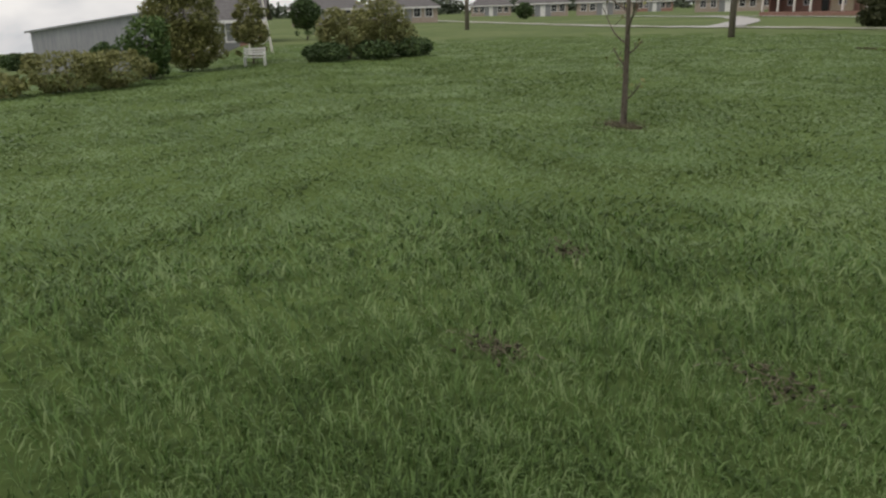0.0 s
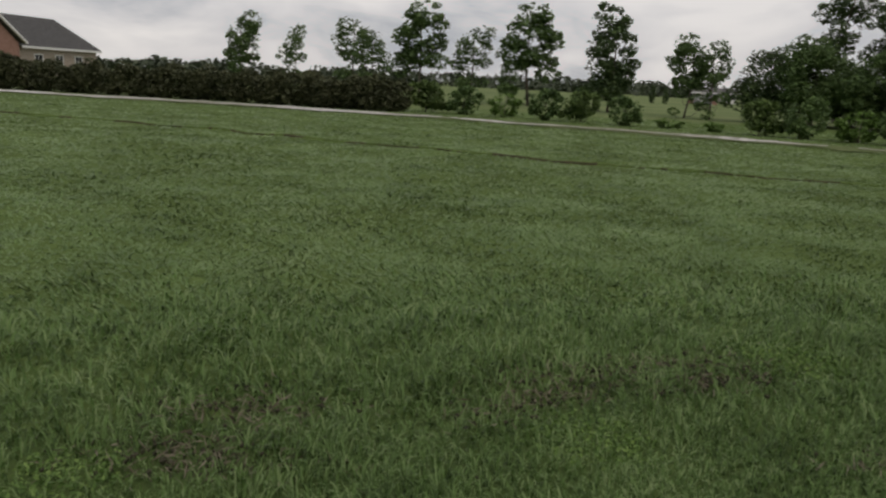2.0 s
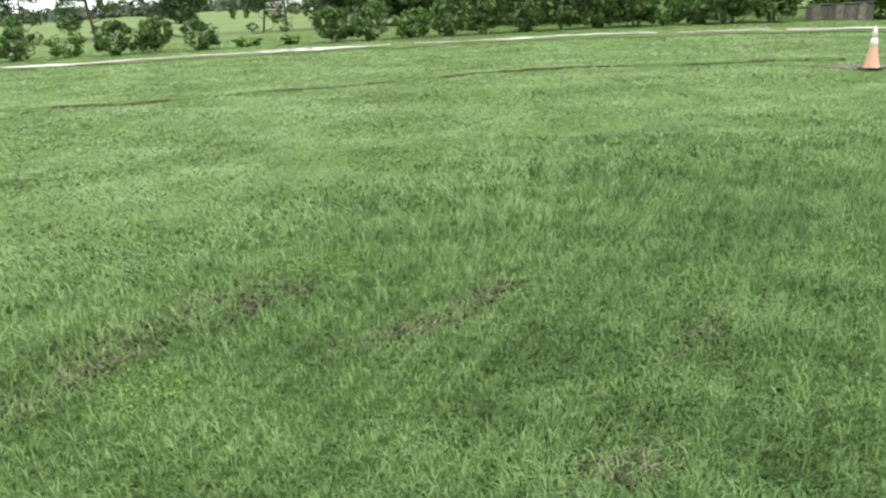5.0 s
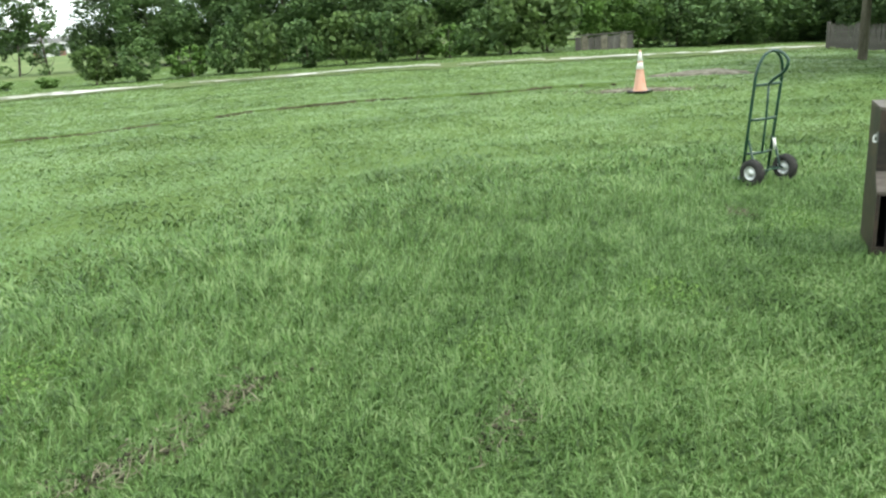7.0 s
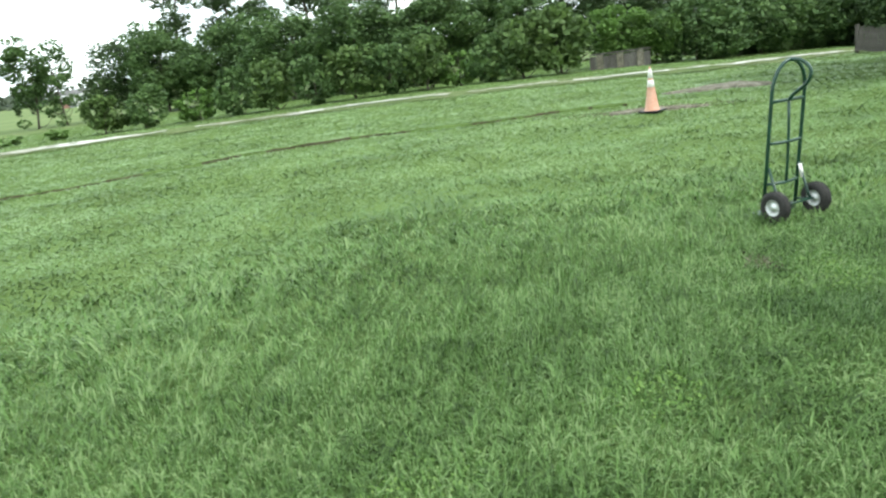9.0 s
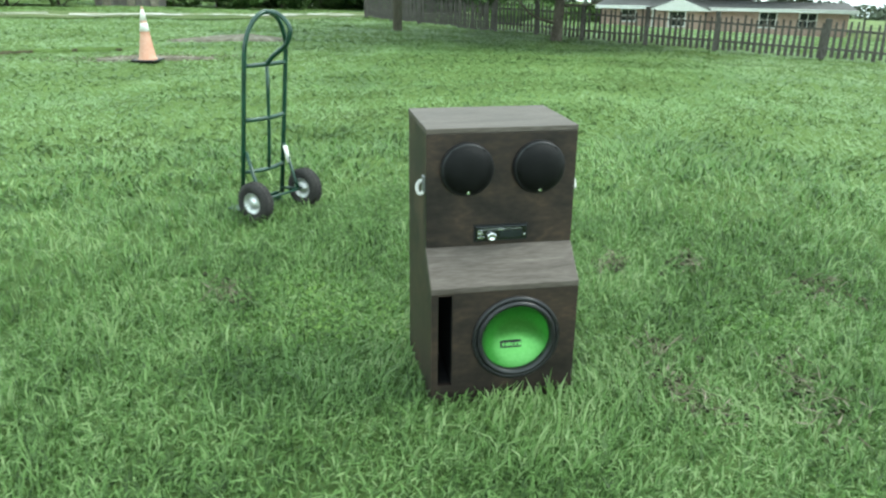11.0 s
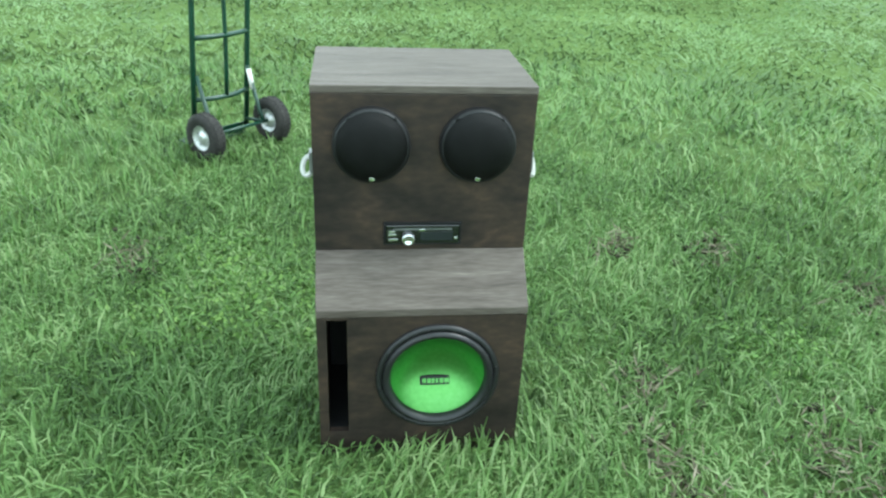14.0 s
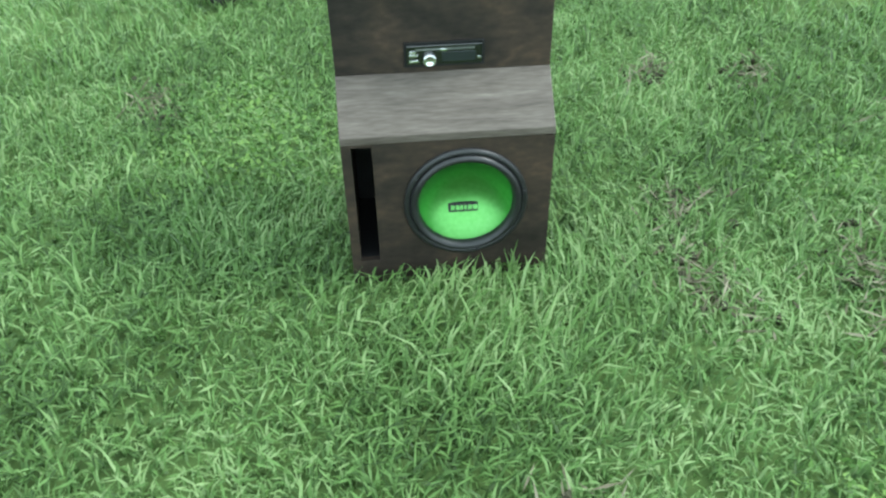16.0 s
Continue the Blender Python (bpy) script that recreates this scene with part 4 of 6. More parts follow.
    behind = y > np.interp(x, line[:, 0], line[:, 1])
    z = ground_z(x, y) + 0.002 + np.where(behind, 0.04 * np.clip(1 - dr, 0, 1), 0)
    w = np.where(d > 4.9, w * 1.35, w)
    dx, dy, fx, fy = np.cos(ang), np.sin(ang), np.cos(face) * w / 2, np.sin(face) * w / 2
    V = np.zeros((n, 5, 3), np.float32)
    V[:, 0] = np.stack([x - fx, y - fy, z], 1)
    V[:, 1] = np.stack([x + fx, y + fy, z], 1)
    mx, my, mz = x + dx * bend * 0.32, y + dy * bend * 0.32, z + h * 0.62
    V[:, 2] = np.stack([mx + fx * 0.85, my + fy * 0.85, mz], 1)
    V[:, 3] = np.stack([mx - fx * 0.85, my - fy * 0.85, mz], 1)
    V[:, 4] = np.stack([x + dx * bend, y + dy * bend, z + h * rng.uniform(0.5, 1.05, n)], 1)
    distant = d + rng.uniform(-1.8, 1.8, n) > 4.9
    V[distant, 4, 2] -= (0.15 * h)[distant]
    for sel, name, mat, label, rows, order, starts in ((~distant, "grass", M_GRASS, "mown green grass blades with thin tufts", (0, 1, 2, 3, 4), (0, 1, 2, 3, 3, 2, 4), (0, 4)),
                                                       (distant, "lawn_sward", M_GRASSFAR, "mown green lawn in uneven drifts", (0, 1, 4), (0, 1, 2), (0,))):
        W = np.ascontiguousarray(V[sel][:, rows])
        m, k = len(W), len(order)
        me = bpy.data.meshes.new(name)
        me.vertices.add(len(rows) * m)
        me.vertices.foreach_set("co", W.ravel())
        loops = ((np.arange(m) * len(rows))[:, None] + np.array(order)).astype(np.int32).ravel()
        me.loops.add(len(loops))
        me.loops.foreach_set("vertex_index", loops)
        me.polygons.add(len(starts) * m)
        me.polygons.foreach_set("loop_start", (np.arange(m)[:, None] * k + np.array(starts)).astype(np.int32).ravel())
        me.update(calc_edges=True)
        me.materials.append(mat)
        tagged(new(name, me), label, "grass", kind="stuff")


GRASS_MAX = 800000
build_grass()


def build_weeds():
    """Low weeds with small broad leaves, and dry straw lying in the thin places."""
    rng = np.random.default_rng(83)
    pts = []
    for wx, wy, wr in WEEDS:
        k = int(9000 * wr * wr)
        r, a = wr * np.sqrt(rng.uniform(size=k)) * rng.uniform(0.7, 1.25, k), rng.uniform(0, math.tau, k)
        x, y = wx + r * np.cos(a), wy + r * np.sin(a)
        pts.append(np.stack([x, y, ground_z(x, y) + rng.uniform(0.012, 0.055, k) * (1.1 - r / wr * 0.5)], 1))
    tagged(new("weeds", quad_mesh("weeds", leaves(np.concatenate(pts), 0.015, rng, 0.0, 1.7), M_WEED)), "low bright green weeds with small leaves in the lawn", "weeds", kind="stuff")
    k = 62000
    x, y = rng.uniform(4.9, 8.6, k), rng.uniform(0.9, 5.0, k)
    ok = (x - 4.8) * 0.85 + (y - 2.0) * 0.53 > 0.15
    u, v = (x - 6.15) * 0.643 - (y - 2.9) * 0.766, (x - 6.15) * 0.766 + (y - 2.9) * 0.643
    ok &= ~((np.abs(u) < 0.28) & (v > -0.02) & (v < 0.51))
    x, y = x[ok], y[ok]
    pts = np.stack([x, y, ground_z(x, y) + rng.uniform(0.008, 0.042, len(x))], 1)
    tagged(new("short_grass", quad_mesh("short_grass", leaves(pts, 0.0062, rng, 0.0, 7.0), M_GRASS)), "short fine grass between the longer blades", "grass", kind="stuff")
    pts = []
    for i, (bx, by, b1, b2, bt) in enumerate(BARE):
        c, s_ = math.cos(radians(bt)), math.sin(radians(bt))
        k = int(60 + 4200 * b1 * b2)
        u, v = rng.normal(0, b1 * 0.8, k), rng.normal(0, b2 * 0.9, k)
        x, y = bx + u * c - v * s_, by + u * s_ + v * c
        pts.append(np.stack([x, y, ground_z(x, y) + rng.uniform(0.012, 0.05, k)], 1))
    tagged(new("dry_straw", quad_mesh("dry_straw", leaves(np.concatenate(pts), 0.0085, rng, 0.0, 9.0), M_STRAW)), "dry straw-coloured grass lying in thin places of the lawn", "straw", kind="stuff")


build_weeds()


# ---------------------------------------------------------------- trees and shrubs
def leafy(name, label, category, seed, height, blobs, count, size, mat, trunk_r=0.08, n_limbs=7, spread=0.3, start=0.3, group="", droop=0.0, shell=0.5, stems=1, clump=0.86):
    """A plant with a tapered trunk, limbs, and a crown of small leaves gathered in clumps."""
    rng = np.random.default_rng(seed)
    t = thing(name, label, category, group)
    bm = bmesh.new()
    tips = []
    for s in range(stems):
        a = s * math.tau / stems + 0.6
        off = (0, 0, 0) if stems == 1 else (0.16 * height * 0.3 * math.cos(a), 0.16 * height * 0.3 * math.sin(a), 0)
        tips += limbs(bm, off, height * (0.86 if s == 0 else 0.7), trunk_r / (1 + 0.25 * (stems - 1)), rng, n_limbs, spread, start)
    part("trunk", bm, M_BARK, t, smooth=True)
    small = []
    for b in blobs:
        k = max(3, int(5 + 7 * (b[3] * b[4] * b[5]) ** 0.5))
        for c in blob_points([b], k, rng, 0.45):
            r = rng.uniform(0.22, 0.42) * min(b[3], b[5])
            small.append((*c, r * rng.uniform(0.8, 1.3), r * rng.uniform(0.8, 1.3), r * rng.uniform(0.65, 1.0)))
    for p in tips:
        r = 0.075 * height * rng.uniform(0.7, 1.3)
        small.append((*p, r, r, r * 0.8))
    n1 = int(count * clump)
    pts = np.concatenate([blob_points(small, n1, rng, shell), blob_points(blobs, count - n1, rng, 0.6)])
    pts[:, 2] = np.maximum(pts[:, 2], 0.03)
    crown = new("crown", quad_mesh("crown", leaves(pts, size, rng, droop), mat))
    crown.parent = t
    return t


# clipped hedge plants, shrubs along the lane
hedge_a = leafy("hedge_shrub", "dense brownish dark green hedge shrub in a row along the lane", "hedge", 1, 2.6, [(0, 0, 1.35, 1.5, 1.3, 1.3), (0.5, 0.2, 0.8, 1.2, 1.1, 0.8), (-0.6, 0, 0.7, 1.1, 1.1, 0.7)], 4200, 0.16, M_HEDGE, 0.07, 7, 0.35, 0.1, "hedge along the lane", clump=0.68)
hedge_b = leafy("hedge_shrub", "dense brownish dark green hedge shrub in a row along the lane", "hedge", 2, 2.6, [(0, 0, 1.2, 1.5, 1.2, 1.15), (-0.3, 0.2, 1.9, 0.8, 0.8, 0.75), (0.5, 0, 0.6, 1.2, 1.1, 0.6)], 4200, 0.16, M_HEDGE, 0.07, 7, 0.35, 0.1, "hedge along the lane", clump=0.68)
rng = np.random.default_rng(3)
line = curve_pts([(-42.6, 40.4, 0), (-36.8, 40.3, 0), (-31.1, 40.4, 0), (-26.0, 40.7, 0), (-21.2, 40.7, 0), (-16.7, 40.4, 0), (-13.4, 40.4, 0)], 4)
for i, p in enumerate(line):
    src = (hedge_a, hedge_b)[i % 2]
    hi = (0.93 - 0.17 * min(1, i / 8)) * rng.uniform(0.90, 1.10)
    if i < 2:
        place(src, p.x, p.y, rng.uniform(0, 360), 0.9, hi)
    else:
        put(src, p.x, p.y + rng.uniform(-0.25, 0.25), rng.uniform(0, 360), rng.uniform(0.78, 0.96), hi)

shrub_a = leafy("shrub", "rounded dark green shrub beside the lane", "shrub", 4, 1.5, [(0, 0, 0.85, 0.95, 0.9, 0.7), (0.35, 0.1, 0.5, 0.7, 0.7, 0.45), (-0.3, -0.1, 1.1, 0.55, 0.55, 0.5)], 2600, 0.13, M_SHRUB, 0.05, 7, 0.45, 0.1, "shrubs along the lane")
shrub_b = leafy("shrub", "rounded dark green shrub beside the lane", "shrub", 5, 1.5, [(0, 0, 0.75, 1.0, 0.95, 0.7), (0.2, -0.3, 1.15, 0.6, 0.6, 0.45)], 2600, 0.13, M_LEAF, 0.05, 7, 0.45, 0.1, "shrubs along the lane")
shrub_c = leafy("shrub", "pale thin green shrub beside the lane", "shrub", 6, 1.4, [(0, 0, 0.75, 0.9, 0.85, 0.68)], 1500, 0.12, M_LEAFLIGHT, 0.04, 8, 0.5, 0.1, "shrubs along the lane")
SHRUBS = [  # x, y, kind, width, height
    (-11.9, 42.3, 0, 1.15, 1.15), (-9.6, 41.8, 1, 1.0, 1.0), (-7.2, 41.3, 2, 0.95, 0.92), (-4.9, 40.7, 1, 0.92, 1.02), (-3.0, 40.2, 0, 0.88, 0.92),
    (-0.8, 39.5, 1, 0.95, 0.92), (1.3, 39.0, 2, 0.75, 0.40), (3.3, 38.4, 2, 0.65, 0.40), (5.2, 37.5, 0, 0.88, 0.95), (7.0, 36.7, 1, 1.0, 1.15),
    (9.0, 36.0, 2, 1.05, 1.1), (10.5, 35.4, 1, 0.95, 1.3), (12.1, 34.7, 0, 1.0, 1.25), (13.7, 34.0, 1, 1.15, 1.35), (15.2, 33.2, 0, 1.15, 1.3),
    (16.6, 32.4, 1, 1.1, 1.35), (17.9, 31.5, 0, 1.1, 1.3), (19.0, 30.5, 2, 1.0, 1.15), (20.1, 29.7, 1, 1.05, 1.25), (21.4, 29.2, 0, 1.2, 1.45), (23.2, 28.9, 0, 1.4, 1.65)]
first = {}
for i, (x, y, k, wd, hi) in enumerate(SHRUBS):
    src = (shrub_a, shrub_b, shrub_c)[k]
    if k not in first:
        first[k] = 1
        place(src, x, y, i * 47, wd, hi)
    else:
        put(src, x, y, i * 47, wd, hi)

# young trees behind the shrubs
SPECS = [
    [(0, 0, 4.2, 1.3, 1.2, 1.9), (0.5, 0.2, 5.6, 0.9, 0.9, 1.0), (-0.6, 0.1, 3.0, 0.9, 0.9, 0.9)],
    [(0.2, 0, 4.4, 1.2, 1.2, 1.7), (-0.9, 0.2, 3.4, 0.8, 0.8, 0.9), (0.9, 0, 5.6, 0.8, 0.8, 0.8), (-0.3, 0, 2.2, 0.8, 0.8, 0.7)],
    [(0, 0, 3.6, 1.5, 1.3, 2.4), (0.3, 0, 5.8, 1.0, 1.0, 0.9), (0, 0, 1.6, 1.0, 1.0, 1.0)],
]
trees = [leafy("young_tree", lab, "tree", 30 + i, 6.6, SPECS[i], cnt, 0.17, mat, 0.10, 9, 0.26, 0.28, "young trees beyond the lane", shell=0.4)
         for i, (lab, cnt, mat) in enumerate((("slender leafy young tree with gaps in its crown", 3600, M_LEAF), ("open young tree with scattered leaf clumps", 2300, M_LEAF), ("dense upright dark green young tree", 5200, M_LEAFDARK)))]


def polar(az, d, ex=0.0, ey=-0.4):
    a = radians(az)
    return ex - d * math.sin(a), ey + d * math.cos(a)


YOUNG = [(28.5, 72, 0, 1.0, 1.05), (25.1, 72, 1, 0.75, 0.94), (20.9, 68, 1, 1.3, 1.06), (19.3, 70, 1, 0.9, 0.95), (16.1, 64, 0, 1.25, 1.10), (12.4, 68, 1, 1.25, 1.02), (8.1, 68, 0, 1.45, 1.20), (2.4, 62, 2, 1.25, 1.16),
         (-2.9, 58, 0, 0.85, 0.80), (-4.6, 57, 1, 0.95, 0.84), (9.6, 74, 1, 0.7, 0.7)]
first = {}
for i, (az, d, k, wd, hi) in enumerate(YOUNG):
    x, y = polar(az, d)
    if k not in first:
        first[k] = 1
        place(trees[k], x, y, i * 71, wd * 1.13, hi * 1.03)
    else:
        put(trees[k], x, y, i * 71, wd * 1.13, hi * 1.03)

# the tall wood on the far side of the lane
big_a = leafy("broadleaf_tree", "tall dense dark green broadleaf tree", "tree", 41, 9.0, [(0, 0, 4.6, 3.0, 2.8, 3.2), (1.2, 0.5, 6.8, 2.0, 2.0, 1.9), (-1.4, 0, 3.0, 2.2, 2.2, 2.0), (0.5, -1, 2.0, 2.3, 2.0, 1.6)], 11500, 0.19, M_LEAFDARK, 0.2, 12, 0.3, 0.15, "wood beyond the lane")
big_b = leafy("broadleaf_tree", "tall green broadleaf tree with lighter leaf tips", "tree", 42, 7.0, [(0, 0, 3.6, 2.5, 2.3, 2.6), (-0.8, 0.3, 5.4, 1.6, 1.6, 1.4), (1.0, 0, 2.2, 1.9, 1.8, 1.6)], 12500, 0.16, M_LEAF, 0.16, 12, 0.32, 0.15, "wood beyond the lane")
pine = leafy("pine_tree", "tall dark pine with open tufted crown", "tree", 43, 15.0, [(0.5, 0, 13.2, 2.0, 2.0, 1.5), (-1.4, 0.5, 11.2, 1.6, 1.5, 1.0), (1.6, -0.5, 10.4, 1.6, 1.5, 0.9), (0, 0, 12.0, 2.2, 2.0, 1.0), (-0.8, 0, 8.8, 1.3, 1.3, 0.7)], 5200, 0.22, M_LEAFDARK, 0.22, 10, 0.16, 0.55, "wood beyond the lane", shell=0.35)
BIG = [  # azimuth and distance from the camera's first place, kind, width, height
    (-8.6, 54, 0, 0.78, 0.62), (-11.0, 52, 1, 1.0, 0.98), (-13.4, 55, 0, 1.05, 0.98), (-15.4, 51, 1, 1.1, 1.10), (-17.8, 50, 0, 1.1, 0.95), (-19.8, 43, 1, 1.1, 1.0), (-22.6, 45, 0, 1.1, 0.9),
    (-24.6, 41, 1, 1.1, 1.0), (-27.4, 44, 0, 1.2, 0.95), (-29.6, 40, 1, 1.1, 0.98), (-32.6, 44, 0, 1.25, 1.0), (-35.2, 42, 1, 1.0, 0.85), (-38.5, 54, 0, 1.5, 1.15), (-42.5, 56, 0, 1.5, 1.2),
    (-46.0, 58, 0, 1.6, 1.25), (-49.5, 58, 0, 1.6, 1.25), (-53.0, 58, 0, 1.5, 1.3), (-56.0, 56, 0, 1.5, 1.3), (-59.0, 57, 0, 1.5, 1.2)]
PINES = [(-12.4, 68, 0.9, 0.66), (-15.2, 72, 1.0, 0.85), (-17.0, 66, 1.0, 0.9), (-20.6, 70, 1.1, 1.0), (-23.8, 66, 1.1, 0.95), (-27.0, 70, 1.1, 1.0), (-30.0, 66, 1.1, 1.0)]
first = {}
for i, (az, d, k, wd, hi) in enumerate(BIG):
    x, y = polar(az, d + 3.5)
    hi *= 0.86 if -34 < az < -10 else 1.0
    src = (big_a, big_b)[k]
    if k not in first:
        first[k] = 1
        place(src, x, y, i * 63, wd, hi)
    else:
        put(src, x, y, i * 63, wd, hi)
for i, (az, d, wd, hi) in enumerate(PINES):
    x, y = polar(az, d)
    hi *= 1.12
    if i == 0:
        place(pine, x, y, 0, wd, hi)
    else:
        put(pine, x, y, i * 83, wd, hi)

for x, y, wd, hi in ((50.0, 27.0, 1.2, 1.15), (46.5, 31.5, 1.3, 1.2), (41.0, 34.0, 1.3, 1.2), (40.7, 24.2, 1.00, 1.15), (44.3, 23.9, 1.15, 1.20), (43.4, 21.2, 1.00, 1.10)):
    put(big_a, x, y, x * 9, wd, hi)

# overgrown bank of vines
vine_a = leafy("vine_thicket", "bright green thicket overgrown with vines", "thicket", 51, 3.2, [(0, 0, 1.7, 2.0, 1.7, 1.5), (0.6, 0, 1.0, 2.0, 1.6, 1.0)], 5800, 0.16, M_LEAFLIGHT, 0.06, 9, 0.35, 0.1, "thicket by the lane")
vine_b = leafy("vine_thicket", "green thicket overgrown with vines", "thicket", 52, 3.2, [(0, 0, 1.7, 2.1, 1.7, 1.45), (-0.7, 0, 1.0, 2.0, 1.6, 1.0), (0.9, 0.2, 2.4, 1.1, 1.1, 0.8)], 5800, 0.16, M_LEAF, 0.06, 9, 0.35, 0.1, "thicket by the lane")
VINES = [(26.8, 29.4, 0, 0.85, 0.86), (28.2, 28.4, 0, 0.9, 0.84), (29.5, 27.2, 1, 1.0, 0.86), (31.8, 27.3, 1, 1.1, 0.98), (34.2, 27.6, 1, 1.1, 1.06), (36.8, 28.0, 1, 1.1, 1.1), (39.5, 28.4, 1, 1.2, 1.12), (42.2, 28.4, 1, 1.2, 1.15), (45.0, 28.2, 1, 1.2, 1.2), (48, 27.5, 1, 1.2, 1.2)]
first = {}
for i, (x, y, k, wd, hi) in enumerate(VINES):
    src = (vine_a, vine_b)[k]
    if k not in first:
        first[k] = 1
        place(src, x, y, i * 57, wd, hi)
    else:
        put(src, x, y, i * 57, wd, hi)

put(vine_a, 36.0, 16.2, 40, 0.7, 0.27)

# shrubs and trees of the garden at the start
WEST = [
    ("round_tree", "round olive-green tree with fine leaves", "tree", 61, 3.0, [(0, 0, 1.9, 1.35, 1.25, 1.4), (0.3, 0.2, 0.9, 1.2, 1.1, 0.8), (-0.2, -0.2, 2.85, 0.85, 0.85, 0.6)], 19000, 0.075, M_LEAFOLIVE, -29.0, -2.0),
    ("garden_shrub", "dark green upright garden shrub", "shrub", 62, 1.9, [(0, 0, 1.0, 0.75, 0.7, 0.85), (-0.5, 0, 0.6, 0.6, 0.6, 0.5)], 3000, 0.10, M_LEAF, -25.0, -2.9),
    ("garden_shrub", "low rusty brown garden shrub", "shrub", 63, 0.95, [(0, 0, 0.55, 1.1, 1.1, 0.5)], 4200, 0.06, M_LEAFRUST, -22.2, -4.7),
    ("garden_shrub", "low rusty brown garden shrub", "shrub", 64, 0.95, [(0, 0, 0.5, 1.0, 1.1, 0.48)], 4200, 0.06, M_LEAFRUST, -23.0, -3.7),
    ("garden_shrub", "low dull green garden shrub", "shrub", 65, 0.7, [(0, 0, 0.3, 1.1, 0.9, 0.32)], 1800, 0.09, M_LEAFOLIVE, -20.8, -6.2),
    ("garden_tree", "small brownish green tree beside the white bench", "tree", 66, 2.6, [(0, 0, 1.75, 0.55, 0.5, 0.85), (0.3, 0.1, 1.15, 0.7, 0.6, 0.45), (-0.3, -0.3, 1.25, 0.5, 0.5, 0.4)], 3600, 0.09, M_LEAFRUST, -31.4, 0.35),
    ("garden_shrub", "yellow-brown feathery garden shrub", "shrub", 67, 1.9, [(0, 0, 1.0, 1.1, 1.2, 0.85), (0.1, -0.5, 1.5, 0.6, 0.6, 0.5)], 5200, 0.08, M_LEAFRUST, -31.6, 4.1),
    ("garden_shrub", "tall green rounded garden shrub", "shrub", 68, 2.3, [(0, 0, 1.25, 1.0, 1.15, 1.05), (0, 0.3, 0.8, 0.9, 1.1, 0.8)], 6000, 0.08, M_LEAFOLIVE, -31.8, 5.6),
    ("garden_shrub", "low dark green spreading shrub", "shrub", 69, 0.8, [(0, 0, 0.36, 1.3, 0.9, 0.38)], 2600, 0.09, M_LEAFDARK, -30.2, 3.0),
    ("garden_shrub", "low dark green spreading shrub", "shrub", 70, 0.8, [(0, 0, 0.36, 1.3, 0.9, 0.38)], 2600, 0.09, M_LEAFDARK, -30.8, 5.0),
    ("garden_shrub", "low dark green spreading shrub", "shrub", 71, 0.8, [(0, 0, 0.38, 1.2, 0.9, 0.40)], 2400, 0.09, M_LEAFDARK, -31.2, 6.6),
    ("garden_shrub", "round dark green shrub by the grey shed", "shrub", 72, 1.4, [(0, 0, 0.8, 0.8, 0.7, 0.6)], 1800, 0.12, M_LEAFDARK, -42.0, -6.4),
    ("far_bush", "low dark green bush beyond the grey shed", "shrub", 75, 1.7, [(0, 0, 0.8, 2.2, 1.6, 0.8)], 1600, 0.22, M_LEAFDARK, -90.0, -18.2),
    ("far_bush", "low dark green bush beyond the grey shed", "shrub", 76, 1.9, [(0, 0, 0.9, 2.4, 1.8, 0.9)], 1600, 0.22, M_LEAFDARK, -92.0, -22.0),
    ("garden_shrub", "round green shrub beside a far house", "shrub", 73, 2.6, [(0, 0, 1.3, 1.7, 1.5, 1.25)], 2200, 0.22, M_LEAFDARK, -122.0, 46.8),
    ("garden_tree", "dark green garden tree before a far house", "tree", 74, 3.0, [(0, 0, 1.8, 1.2, 1.1, 1.1)], 2200, 0.16, M_LEAFDARK, -56.5, 5.0),
]
for nm, lab, cat, sd, hgt, bl, cnt, sz, mt, x, y in WEST:
    place(leafy(nm, lab, cat, sd, hgt, bl, cnt, sz, mt, 0.03 + 0.012 * hgt, 8, 0.36, 0.12, "garden planting" if cat == "shrub" else "", clump=0.35), x, y)


# two small dark cypresses in the far field
cyp = leafy("cypress", "small dark columnar cypress in the far field", "tree", 81, 2.9, [(0, 0, 1.3, 0.6, 0.6, 1.25), (0, 0, 2.2, 0.35, 0.35, 0.6)], 1400, 0.16, M_LEAFDARK, 0.06, 5, 0.12, 0.1, "field cypresses")
x, y = polar(-0.7, 128)
place(cyp, x, y)
for az, d, s in ((-1.6, 126, 0.9), (-5.7, 120, 1.0)):
    x, y = polar(az, d)
    put(cyp, x, y, 40, s, s)


